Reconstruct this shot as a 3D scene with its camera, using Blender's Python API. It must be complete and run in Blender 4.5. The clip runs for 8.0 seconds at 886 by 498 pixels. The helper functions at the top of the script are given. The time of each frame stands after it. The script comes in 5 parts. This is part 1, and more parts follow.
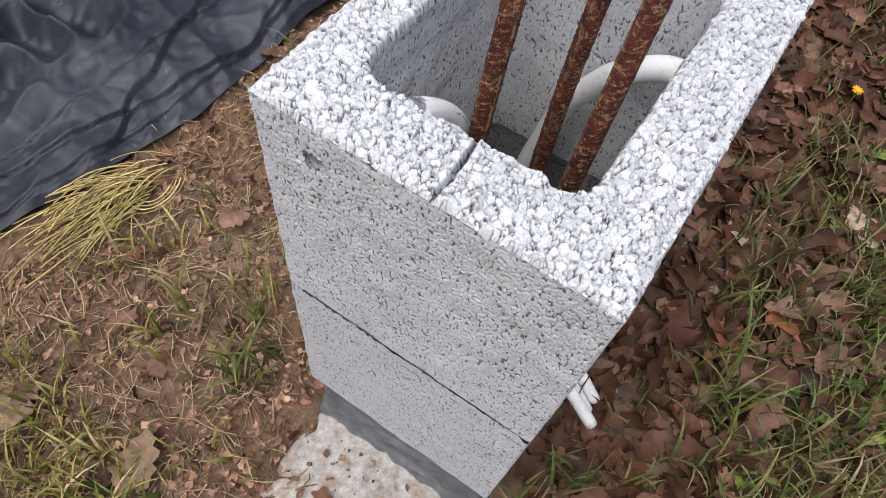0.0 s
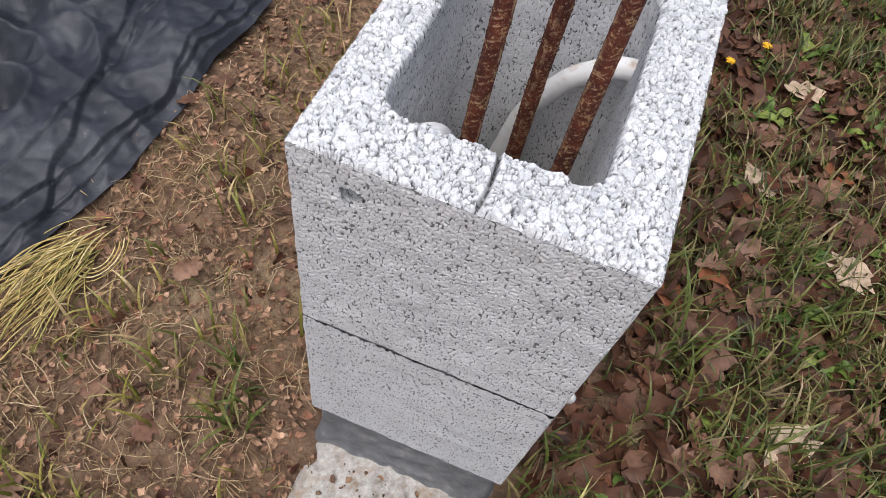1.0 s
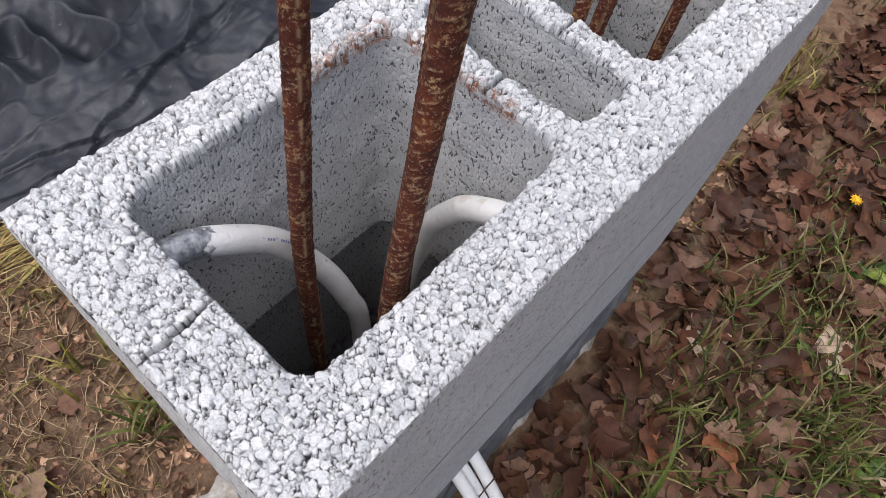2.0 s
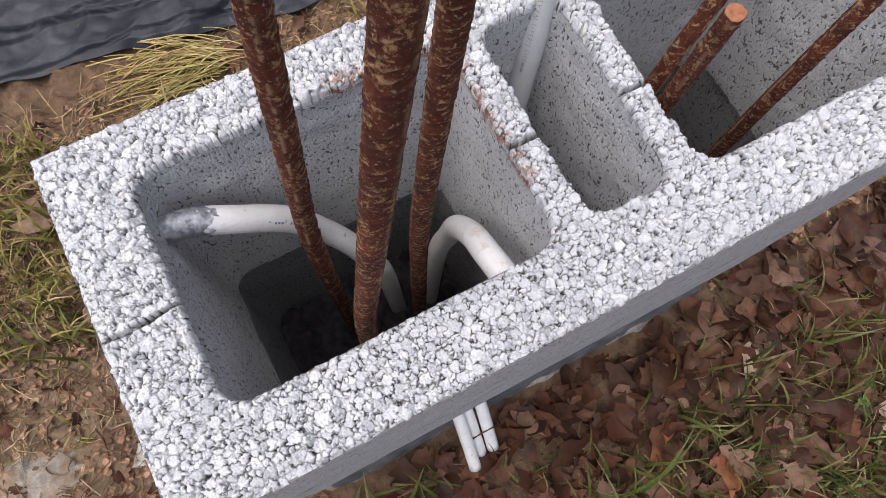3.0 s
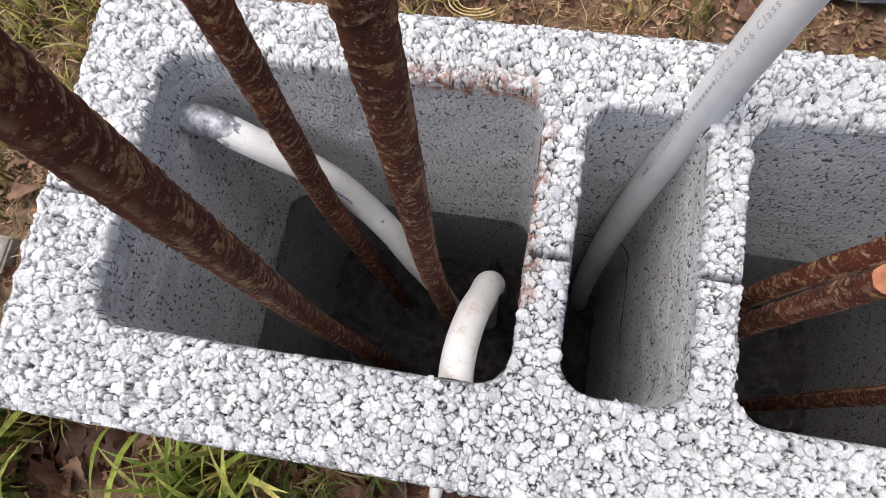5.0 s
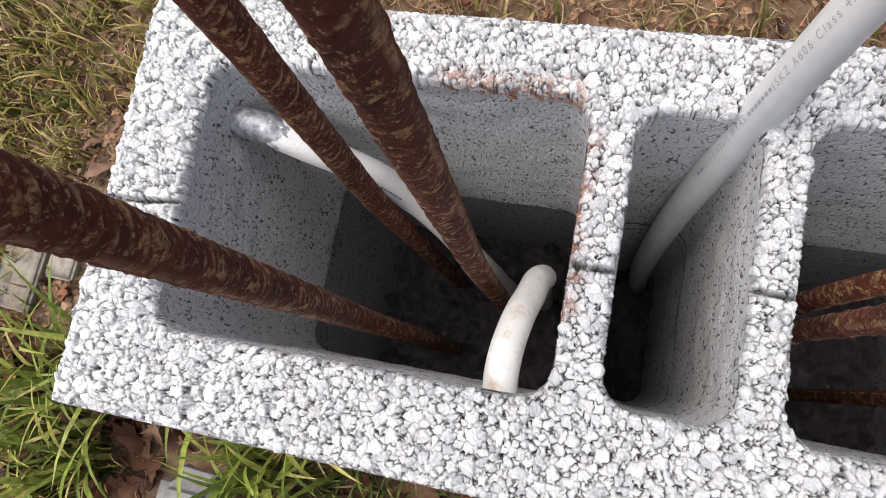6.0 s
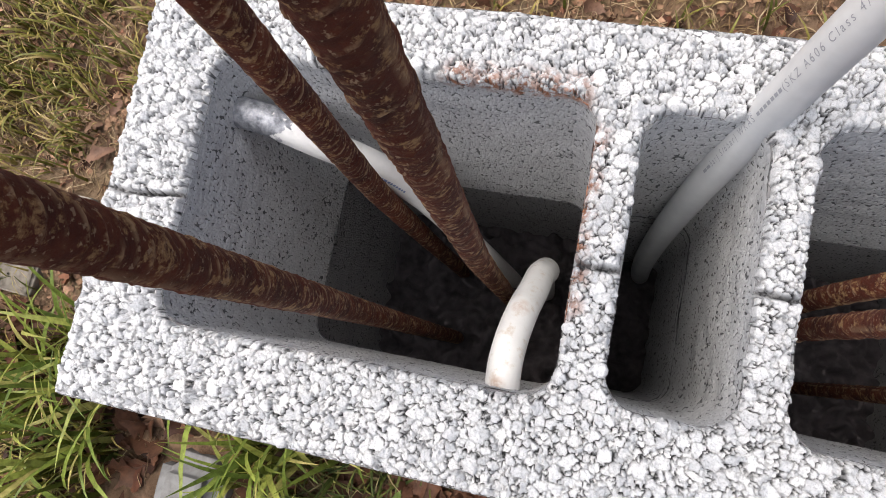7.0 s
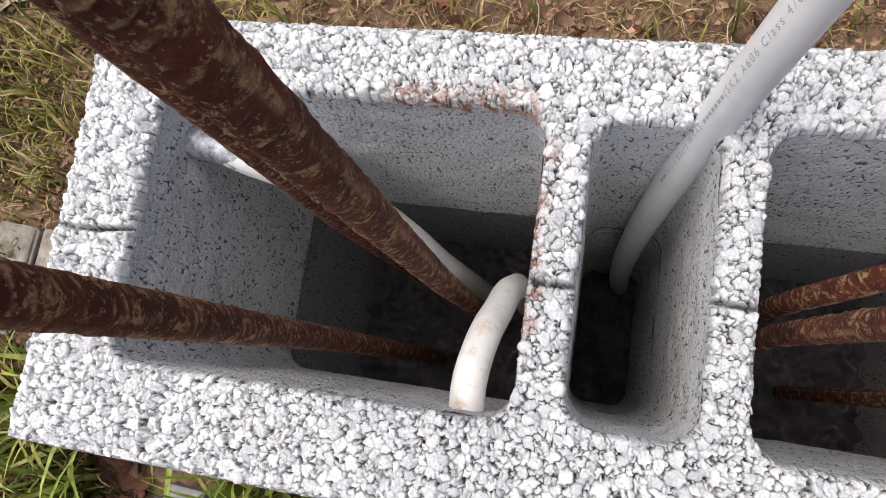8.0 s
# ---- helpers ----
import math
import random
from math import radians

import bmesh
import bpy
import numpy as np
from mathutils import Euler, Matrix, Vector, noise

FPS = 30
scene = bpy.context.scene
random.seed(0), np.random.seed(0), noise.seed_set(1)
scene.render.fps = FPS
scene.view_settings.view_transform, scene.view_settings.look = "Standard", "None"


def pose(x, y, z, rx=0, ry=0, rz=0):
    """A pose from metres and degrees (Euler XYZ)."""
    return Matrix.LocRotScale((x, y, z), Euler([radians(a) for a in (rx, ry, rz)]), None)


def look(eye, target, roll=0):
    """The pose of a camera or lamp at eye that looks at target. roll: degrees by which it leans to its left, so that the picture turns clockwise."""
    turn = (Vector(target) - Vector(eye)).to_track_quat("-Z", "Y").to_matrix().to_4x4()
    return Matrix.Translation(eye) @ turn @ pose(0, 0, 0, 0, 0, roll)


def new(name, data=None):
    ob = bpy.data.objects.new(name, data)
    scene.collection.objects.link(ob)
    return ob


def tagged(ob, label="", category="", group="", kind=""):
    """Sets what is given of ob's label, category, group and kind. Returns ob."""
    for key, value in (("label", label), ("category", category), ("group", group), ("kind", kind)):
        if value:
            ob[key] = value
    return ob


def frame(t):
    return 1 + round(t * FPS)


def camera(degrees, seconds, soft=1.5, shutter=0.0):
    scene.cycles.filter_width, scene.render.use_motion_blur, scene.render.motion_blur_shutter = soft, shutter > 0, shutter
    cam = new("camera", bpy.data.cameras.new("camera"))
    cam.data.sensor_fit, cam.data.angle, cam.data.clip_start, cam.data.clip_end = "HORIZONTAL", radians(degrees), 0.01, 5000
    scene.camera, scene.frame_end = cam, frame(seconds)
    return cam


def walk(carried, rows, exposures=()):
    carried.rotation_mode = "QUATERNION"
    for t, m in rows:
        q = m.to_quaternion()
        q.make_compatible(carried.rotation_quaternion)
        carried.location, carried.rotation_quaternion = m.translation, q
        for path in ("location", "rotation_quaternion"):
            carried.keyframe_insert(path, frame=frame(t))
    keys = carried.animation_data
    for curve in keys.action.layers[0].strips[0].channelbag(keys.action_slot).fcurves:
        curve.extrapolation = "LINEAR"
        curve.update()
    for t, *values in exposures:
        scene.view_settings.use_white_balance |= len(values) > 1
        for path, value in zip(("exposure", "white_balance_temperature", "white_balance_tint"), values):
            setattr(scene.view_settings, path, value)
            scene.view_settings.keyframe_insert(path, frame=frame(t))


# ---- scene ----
from mathutils.geometry import tessellate_polygon

cam = camera(65.62, 8.0, soft=0.6)
PATH = [
    (0, (0.1731, -0.1454, 0.7986), (-0.1042, 0.4494, -0.3236), 10.29),
    (0.5, (0.1329, -0.1833, 0.8120), (-0.0442, 0.4801, -0.2918), 12.01),
    (1, (0.1180, -0.1975, 0.8222), (-0.0028, 0.5013, -0.2674), 13.28),
    (1.3, (0.1462, -0.1660, 0.8244), (0.0354, 0.5396, -0.2618), 14.09),
    (1.5, (0.1748, -0.1263, 0.8287), (0.0126, 0.5608, -0.2629), 13.22),
    (1.7, (0.2019, -0.0737, 0.8195), (-0.0195, 0.5695, -0.2884), 13.37),
    (2, (0.2356, -0.0064, 0.8257), (-0.1366, 0.5483, -0.2896), 9.96),
    (2.2, (0.2266, 0.0418, 0.8427), (-0.1511, 0.4694, -0.3254), 9.17),
    (3.3, (0.2054, 0.1236, 0.8732), (-0.0832, 0.2511, -0.3879), 2.06),
    (3.5, (0.2035, 0.1424, 0.8579), (-0.0666, 0.1761, -0.4133), -8.42),
    (4, (0.1998, 0.1816, 0.8283), (-0.0540, 0.0911, -0.4434), -19.64),
    (4.5, (0.1883, 0.2007, 0.8269), (-0.1269, 0.0694, -0.4275), -15.93),
    (4.7, (0.1781, 0.2079, 0.8237), (-0.1368, 0.0666, -0.4296), -16.39),
    (5.8, (0.1429, 0.2223, 0.8296), (-0.0818, -0.0348, -0.4247), -39.26),
    (6, (0.1417, 0.2221, 0.8280), (-0.0631, -0.0517, -0.4262), -43.61),
    (6.5, (0.1395, 0.2196, 0.8310), (-0.0366, -0.0358, -0.4314), -45.05),
    (7, (0.1361, 0.2197, 0.8281), (-0.0370, -0.0510, -0.4316), -47.11),
    (7.5, (0.1323, 0.2217, 0.8256), (-0.0582, -0.0619, -0.4287), -45.74),
    (8, (0.1305, 0.2356, 0.8208), (-0.0746, -0.0326, -0.4346), -45.07),
]
walk(cam, [(t, look(eye, target, roll)) for t, eye, target, roll in PATH], [(0, -0.06, 6280, 10), (1.2, -0.08, 6320, 10), (2.0, -0.18, 6380, 11), (3.3, -0.16, 6440, 12.5), (4.5, 0.0, 6500, 11), (6, 0.14, 6740, 10), (8, 0.12, 6720, 9.5)])

# ---- sky and light: a bright overcast day ----
world = bpy.data.worlds.new("sky")
scene.world = world
world.use_nodes = True
wt = world.node_tree
sky = wt.nodes.new("ShaderNodeTexSky")
sky.sky_type, sky.sun_disc = "NISHITA", False
sky.sun_elevation, sky.sun_rotation = radians(68), radians(200)
sky.air_density, sky.dust_density, sky.ozone_density = 0.8, 6.0, 1.0
wt.nodes["Background"].inputs["Strength"].default_value = 0.14
wt.links.new(sky.outputs["Color"], wt.nodes["Background"].inputs["Color"])
sun = new("sun", bpy.data.lights.new("sun", "SUN"))
sun.data.energy, sun.data.angle, sun.data.color = 3.75, radians(75), (0.975, 0.975, 1.0)
sun.matrix_world = look((0.05, -0.55, 2.4), (0, 0, 0))

# ---- materials ----


def material(name, rough=0.85, spec=0.3, metal=0.0):
    m = bpy.data.materials.new(name)
    m.use_nodes = True
    b = m.node_tree.nodes["Principled BSDF"]
    b.inputs["Roughness"].default_value = rough
    b.inputs["Specular IOR Level"].default_value = spec
    b.inputs["Metallic"].default_value = metal
    return m


def node(m, kind, **sockets):
    n = m.node_tree.nodes.new(kind)
    for key, value in sockets.items():
        n.inputs[key].default_value = value
    return n


def link(m, a, b):
    m.node_tree.links.new(a, b)


def coords(m):
    return node(m, "ShaderNodeNewGeometry").outputs["Position"]


def noise_tex(m, at, scale, detail=4.0, rough=0.6):
    n = node(m, "ShaderNodeTexNoise", Scale=scale, Detail=detail, Roughness=rough)
    link(m, at, n.inputs["Vector"])
    return n.outputs["Fac"]


def ramp(m, fac, stops):
    r = node(m, "ShaderNodeValToRGB")
    el = r.color_ramp.elements
    while len(el) < len(stops):
        el.new(0.5)
    for e, (p, c) in zip(el, stops):
        e.position, e.color = p, (*c, 1)
    link(m, fac, r.inputs["Fac"])
    return r.outputs["Color"]


def mix(m, fac, a, b, how="MIX"):
    n = node(m, "ShaderNodeMix")
    n.data_type, n.blend_type = "RGBA", how
    if isinstance(fac, (int, float)):
        n.inputs[0].default_value = fac
    else:
        link(m, fac, n.inputs[0])
    for socket, v in ((n.inputs[6], a), (n.inputs[7], b)):
        if isinstance(v, tuple):
            socket.default_value = (*v, 1)
        else:
            link(m, v, socket)
    return n.outputs[2]


def calc(m, how, a, b):
    n = node(m, "ShaderNodeMath")
    n.operation = how
    for i, v in enumerate((a, b)):
        if isinstance(v, (int, float)):
            n.inputs[i].default_value = v
        else:
            link(m, v, n.inputs[i])
    return n.outputs[0]


def finish(m, colour, height=None, distance=0.001, strength=1.0, rough=None):
    b = m.node_tree.nodes["Principled BSDF"]
    link(m, colour, b.inputs["Base Color"])
    if height is not None:
        n = node(m, "ShaderNodeBump", Strength=strength, Distance=distance)
        link(m, height, n.inputs["Height"])
        link(m, n.outputs["Normal"], b.inputs["Normal"])
    if rough is not None:
        link(m, rough, b.inputs["Roughness"])
    return m


def near(m, at, point, radius):
    """1 at the point, 0 from radius on."""
    d = node(m, "ShaderNodeVectorMath")
    d.operation = "DISTANCE"
    link(m, at, d.inputs[0])
    d.inputs[1].default_value = point
    r = node(m, "ShaderNodeMapRange")
    r.inputs["From Min"].default_value, r.inputs["From Max"].default_value = radius, radius * 0.3
    link(m, d.outputs["Value"], r.inputs["Value"])
    return r.outputs["Result"]


TOP, GROUND = 0.56, 0.045
RUST_SPOTS = [((0.026, y, TOP - 0.004), 0.011) for y in (0.154, 0.167, 0.180, 0.192, 0.204)] + [((x, 0.2145, TOP - 0.005), 0.009) for x in (0.045, 0.062, 0.075, 0.088, 0.100, 0.112)]


def rust_stain(m, at, colour):
    spots = None
    for p, r in RUST_SPOTS:
        s = near(m, at, p, r)
        spots = s if spots is None else calc(m, "MAXIMUM", spots, s)
    grain = ramp(m, noise_tex(m, at, 260, 3), [(0.42, (0, 0, 0)), (0.56, (1, 1, 1))])
    fac = calc(m, "MULTIPLY", calc(m, "MULTIPLY", spots, grain), 0.95)
    return mix(m, fac, colour, (0.33, 0.13, 0.06))


def concrete(name, dark, light, bump=0.0006, gloss=0.0):
    """Moulded lightweight concrete: pressed grains a few millimetres wide with pores between them, their shade painted
    as dark spots.
    """
    m = material(name, 0.95 - 0.3 * gloss, 0.15 + 0.2 * gloss)
    at = coords(m)
    drawn = node(m, "ShaderNodeVectorMath")
    drawn.operation = "MULTIPLY"
    link(m, at, drawn.inputs[0])
    drawn.inputs[1].default_value = (1.0, 1.0, 0.55)
    bent = node(m, "ShaderNodeVectorMath")
    bent.operation = "MULTIPLY_ADD"
    warp = node(m, "ShaderNodeTexNoise", Scale=330.0, Detail=2.0)
    link(m, at, warp.inputs["Vector"])
    link(m, warp.outputs["Color"], bent.inputs[0])
    bent.inputs[1].default_value = (0.0022, 0.0022, 0.0022)
    link(m, drawn.outputs["Vector"], bent.inputs[2])
    cells = node(m, "ShaderNodeTexVoronoi", Scale=640.0)
    link(m, bent.outputs["Vector"], cells.inputs["Vector"])
    tint = node(m, "ShaderNodeSeparateColor")
    link(m, cells.outputs["Color"], tint.inputs["Color"])
    c = ramp(m, tint.outputs[0], [(0.0, dark), (1.0, light)])
    c = mix(m, 0.5, c, ramp(m, noise_tex(m, at, 650, 4, 0.7), [(0.32, dark), (0.60, light)]))
    c = mix(m, 0.35, c, ramp(m, noise_tex(m, at, 22, 4), [(0.3, dark), (0.7, light)]))
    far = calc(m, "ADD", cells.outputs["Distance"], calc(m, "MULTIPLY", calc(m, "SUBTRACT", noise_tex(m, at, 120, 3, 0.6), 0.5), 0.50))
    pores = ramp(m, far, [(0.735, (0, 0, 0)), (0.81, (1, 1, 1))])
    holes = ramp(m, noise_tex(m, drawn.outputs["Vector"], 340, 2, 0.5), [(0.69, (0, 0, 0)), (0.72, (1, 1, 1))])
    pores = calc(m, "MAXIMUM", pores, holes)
    # shade inside the pores, put into the colour as a darker tone
    pore_shade = tuple(0.25 * v for v in dark)
    c = mix(m, calc(m, "MULTIPLY", pores, 0.92), c, pore_shade)
    c = rust_stain(m, at, c)
    relief = calc(m, "SUBTRACT", calc(m, "MULTIPLY", noise_tex(m, at, 700, 4, 0.7), 0.4), calc(m, "ADD", pores, cells.outputs["Distance"]))
    return finish(m, c, relief, bump, 0.6)


# bed faces coloured dark to imitate shade deep between the grains
BED_SHADE = concrete("bed_shade_concrete", (0.13, 0.13, 0.135), (0.24, 0.24, 0.245))
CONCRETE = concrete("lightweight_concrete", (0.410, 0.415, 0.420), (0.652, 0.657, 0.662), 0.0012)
# darker copy of the block concrete that paints shade into the lower cores
SHADED_CORE = concrete("core_shade_concrete", (0.22, 0.22, 0.226), (0.37, 0.37, 0.378), 0.0011, 0.5)

GRAIN = material("aggregate_grain", 0.95, 0.15)
at = coords(GRAIN)
tone = node(GRAIN, "ShaderNodeAttribute")
tone.attribute_name = "tone"
c = ramp(GRAIN, tone.outputs["Fac"], [(0.0, (0.52, 0.535, 0.56)), (0.3, (0.70, 0.71, 0.725)), (1.0, (0.81, 0.817, 0.825))])
c = mix(GRAIN, 0.28, c, ramp(GRAIN, noise_tex(GRAIN, at, 900, 5, 0.75), [(0.34, (0.28, 0.29, 0.31)), (0.50, (0.84, 0.848, 0.858))]))
specks = ramp(GRAIN, noise_tex(GRAIN, at, 1500, 2, 0.5), [(0.62, (0, 0, 0)), (0.70, (0.4, 0.4, 0.4))])
c = mix(GRAIN, specks, c, (0.22, 0.22, 0.23))
c = rust_stain(GRAIN, at, c)
# shade in the cracks and notches between grains, painted near-black
gap_shade = node(GRAIN, "ShaderNodeAttribute")
gap_shade.attribute_name = "gap_shade"
shade_breakup = ramp(GRAIN, noise_tex(GRAIN, at, 260, 4, 0.6), [(0.34, (0.45, 0.45, 0.45)), (0.50, (1, 1, 1))])
c = mix(GRAIN, calc(GRAIN, "MULTIPLY", gap_shade.outputs["Fac"], shade_breakup), c, (0.045, 0.045, 0.048))
bent = node(GRAIN, "ShaderNodeVectorMath")
bent.operation = "MULTIPLY_ADD"
warp = node(GRAIN, "ShaderNodeTexNoise", Scale=500.0, Detail=3.0)
link(GRAIN, at, warp.inputs["Vector"])
link(GRAIN, warp.outputs["Color"], bent.inputs[0])
bent.inputs[1].default_value = (0.003, 0.003, 0.003)
link(GRAIN, at, bent.inputs[2])
cracks = node(GRAIN, "ShaderNodeTexVoronoi", Scale=330.0)
cracks.feature = "DISTANCE_TO_EDGE"
link(GRAIN, bent.outputs["Vector"], cracks.inputs["Vector"])
gap = ramp(GRAIN, cracks.outputs["Distance"], [(0.0, (0, 0, 0)), (0.06, (1, 1, 1))])
c = mix(GRAIN, calc(GRAIN, "MULTIPLY", calc(GRAIN, "SUBTRACT", 1.0, gap), 0.16), c, (0.32, 0.32, 0.33))
rough_skin = calc(GRAIN, "ADD", noise_tex(GRAIN, at, 600, 6, 0.8), calc(GRAIN, "MULTIPLY", gap, 0.15))
finish(GRAIN, c, rough_skin, 0.0012, 1.0)

MORTAR = material("damp_mortar", 0.8, 0.3)
at = coords(MORTAR)
finish(MORTAR, ramp(MORTAR, noise_tex(MORTAR, at, 45, 5), [(0.3, (0.10, 0.102, 0.107)), (0.55, (0.16, 0.163, 0.168)), (0.75, (0.27, 0.265, 0.26))]),
       noise_tex(MORTAR, at, 300, 4), 0.001, 0.6)

FOOTING = material("dusty_footing_concrete", 0.95, 0.15)
at = coords(FOOTING)
c = ramp(FOOTING, noise_tex(FOOTING, at, 90, 6, 0.7), [(0.28, (0.17, 0.15, 0.125)), (0.48, (0.34, 0.32, 0.29)), (0.68, (0.50, 0.485, 0.46))])
c = mix(FOOTING, ramp(FOOTING, noise_tex(FOOTING, at, 34, 7, 0.7), [(0.50, (0, 0, 0)), (0.66, (0.85, 0.85, 0.85))]), c, (0.27, 0.19, 0.12))
finish(FOOTING, c, noise_tex(FOOTING, at, 260, 6, 0.7), 0.002, 0.8)

SPILL = material("muddy_spilt_concrete", 0.95, 0.15)
at = coords(SPILL)
c = ramp(SPILL, noise_tex(SPILL, at, 80, 6, 0.7), [(0.3, (0.19, 0.155, 0.115)), (0.6, (0.36, 0.325, 0.28))])
c = mix(SPILL, ramp(SPILL, noise_tex(SPILL, at, 30, 6, 0.7), [(0.46, (0, 0, 0)), (0.6, (0.9, 0.9, 0.9))]), c, (0.28, 0.195, 0.125))
finish(SPILL, c, noise_tex(SPILL, at, 260, 6, 0.7), 0.003, 0.9)

RUST = material("rusty_steel", 0.8, 0.3, 0.0)
at = coords(RUST)
c = ramp(RUST, noise_tex(RUST, at, 70, 6, 0.7), [(0.3, (0.034, 0.0082, 0.0052)), (0.5, (0.086, 0.0185, 0.0092)), (0.68, (0.150, 0.038, 0.016))])
dust = ramp(RUST, noise_tex(RUST, at, 150, 5, 0.7), [(0.53, (0.0, 0.0, 0.0)), (0.60, (0.9, 0.9, 0.9))])
dust = calc(RUST, "MULTIPLY", dust, ramp(RUST, noise_tex(RUST, at, 430, 4, 0.65), [(0.44, (0, 0, 0)), (0.56, (1, 1, 1))]))
c = mix(RUST, dust, c, (0.40, 0.25, 0.12))
flecks = ramp(RUST, noise_tex(RUST, at, 640, 3, 0.6), [(0.61, (0, 0, 0)), (0.66, (1, 1, 1))])
c = mix(RUST, calc(RUST, "MULTIPLY", flecks, 0.6), c, (0.42, 0.31, 0.21))
on_rib = node(RUST, "ShaderNodeAttribute")
on_rib.attribute_name = "rib"
worn = ramp(RUST, noise_tex(RUST, at, 130, 5, 0.7), [(0.46, (0, 0, 0)), (0.53, (1, 1, 1))])
c = mix(RUST, calc(RUST, "MULTIPLY", on_rib.outputs["Fac"], worn), c, (0.44, 0.30, 0.18))
finish(RUST, c, noise_tex(RUST, at, 520, 6, 0.78), 0.0013, 1.0)

CUT_STEEL = material("rusty_cut_end", 0.7, 0.4)
at = coords(CUT_STEEL)
finish(CUT_STEEL, ramp(CUT_STEEL, noise_tex(CUT_STEEL, at, 300), [(0.3, (0.24, 0.085, 0.04)), (0.7, (0.42, 0.18, 0.09))]), noise_tex(CUT_STEEL, at, 900), 0.0004)

WHITE_PIPE = material("white_plastic_pipe", 0.42, 0.45)
at = coords(WHITE_PIPE)
c = ramp(WHITE_PIPE, noise_tex(WHITE_PIPE, at, 60, 5), [(0.3, (0.66, 0.655, 0.64)), (0.6, (0.76, 0.757, 0.745))])
c = mix(WHITE_PIPE, ramp(WHITE_PIPE, noise_tex(WHITE_PIPE, at, 130, 6, 0.7), [(0.56, (0, 0, 0)), (0.72, (0.8, 0.8, 0.8))]), c, (0.50, 0.41, 0.31))
for spot, radius in (((0.110, 0.192, 0.500), 0.007), ((0.150, 0.188, 0.521), 0.006)):
    c = mix(WHITE_PIPE, calc(WHITE_PIPE, "MULTIPLY", near(WHITE_PIPE, at, spot, radius), ramp(WHITE_PIPE, noise_tex(WHITE_PIPE, at, 220, 4), [(0.35, (0, 0, 0)), (0.6, (0.8, 0.8, 0.8))])), c, (0.36, 0.20, 0.11))
finish(WHITE_PIPE, c, noise_tex(WHITE_PIPE, at, 500), 0.0002, 0.4)

GREY_PIPE = material("grey_white_plastic_pipe", 0.4, 0.45)
at = coords(GREY_PIPE)
c = ramp(GREY_PIPE, noise_tex(GREY_PIPE, at, 50, 5), [(0.3, (0.55, 0.56, 0.57)), (0.65, (0.64, 0.65, 0.655))])
finish(GREY_PIPE, c, noise_tex(GREY_PIPE, at, 400), 0.0002, 0.3)

FOIL = material("white_pipe_with_scuffed_aluminium_end", 0.42, 0.45, 0.9)
at = coords(FOIL)
c = ramp(FOIL, noise_tex(FOIL, at, 250), [(0.3, (0.16, 0.17, 0.19)), (0.5, (0.34, 0.35, 0.38)), (0.7, (0.56, 0.57, 0.60))])
bare = calc(FOIL, "ADD", near(FOIL, at, (0.0425, 0.040, 0.530), 0.034), calc(FOIL, "MULTIPLY", calc(FOIL, "SUBTRACT", noise_tex(FOIL, at, 130, 4, 0.6), 0.5), 1.6))
bare = ramp(FOIL, bare, [(0.28, (0, 0, 0)), (0.36, (1, 1, 1))])
white = ramp(FOIL, noise_tex(FOIL, at, 60, 5), [(0.3, (0.66, 0.655, 0.64)), (0.6, (0.76, 0.757, 0.745))])
white = mix(FOIL, ramp(FOIL, noise_tex(FOIL, at, 130, 6, 0.7), [(0.58, (0, 0, 0)), (0.74, (0.6, 0.6, 0.6))]), white, (0.50, 0.43, 0.34))
c = mix(FOIL, bare, white, c)
link(FOIL, calc(FOIL, "MULTIPLY", bare, 0.75), FOIL.node_tree.nodes["Principled BSDF"].inputs["Metallic"])
finish(FOIL, c, noise_tex(FOIL, at, 420, 5, 0.7), 0.0008, 0.9, ramp(FOIL, noise_tex(FOIL, at, 300), [(0.3, (0.45, 0.45, 0.45)), (0.7, (0.65, 0.65, 0.65))]))

INK = material("grey_print", 0.6)
INK.node_tree.nodes["Principled BSDF"].inputs["Base Color"].default_value = (0.33, 0.34, 0.37, 1)
BLUE_INK = material("blue_print", 0.6)
BLUE_INK.node_tree.nodes["Principled BSDF"].inputs["Base Color"].default_value = (0.17, 0.23, 0.40, 1)
HOLLOW = material("dark_pipe_bore", 0.8)
HOLLOW.node_tree.nodes["Principled BSDF"].inputs["Base Color"].default_value = (0.10, 0.10, 0.10, 1)
WIRE = material("binding_wire", 0.6, 0.4, 0.5)
WIRE.node_tree.nodes["Principled BSDF"].inputs["Base Color"].default_value = (0.10, 0.06, 0.04, 1)

SOIL = material("bare_soil", 0.95, 0.15)
at = coords(SOIL)
c = ramp(SOIL, noise_tex(SOIL, at, 38, 6, 0.68), [(0.28, (0.055, 0.032, 0.020)), (0.44, (0.165, 0.101, 0.064)), (0.62, (0.290, 0.190, 0.122))])
c = mix(SOIL, ramp(SOIL, noise_tex(SOIL, at, 6, 5, 0.6), [(0.44, (0, 0, 0)), (0.60, (1, 1, 1))]), c, ramp(SOIL, noise_tex(SOIL, at, 55, 6, 0.7), [(0.3, (0.080, 0.050, 0.031)), (0.62, (0.310, 0.200, 0.125))]))
c = mix(SOIL, ramp(SOIL, noise_tex(SOIL, at, 13, 6, 0.7), [(0.57, (0, 0, 0)), (0.68, (0.75, 0.75, 0.75))]), c, (0.085, 0.085, 0.03))
sand = None
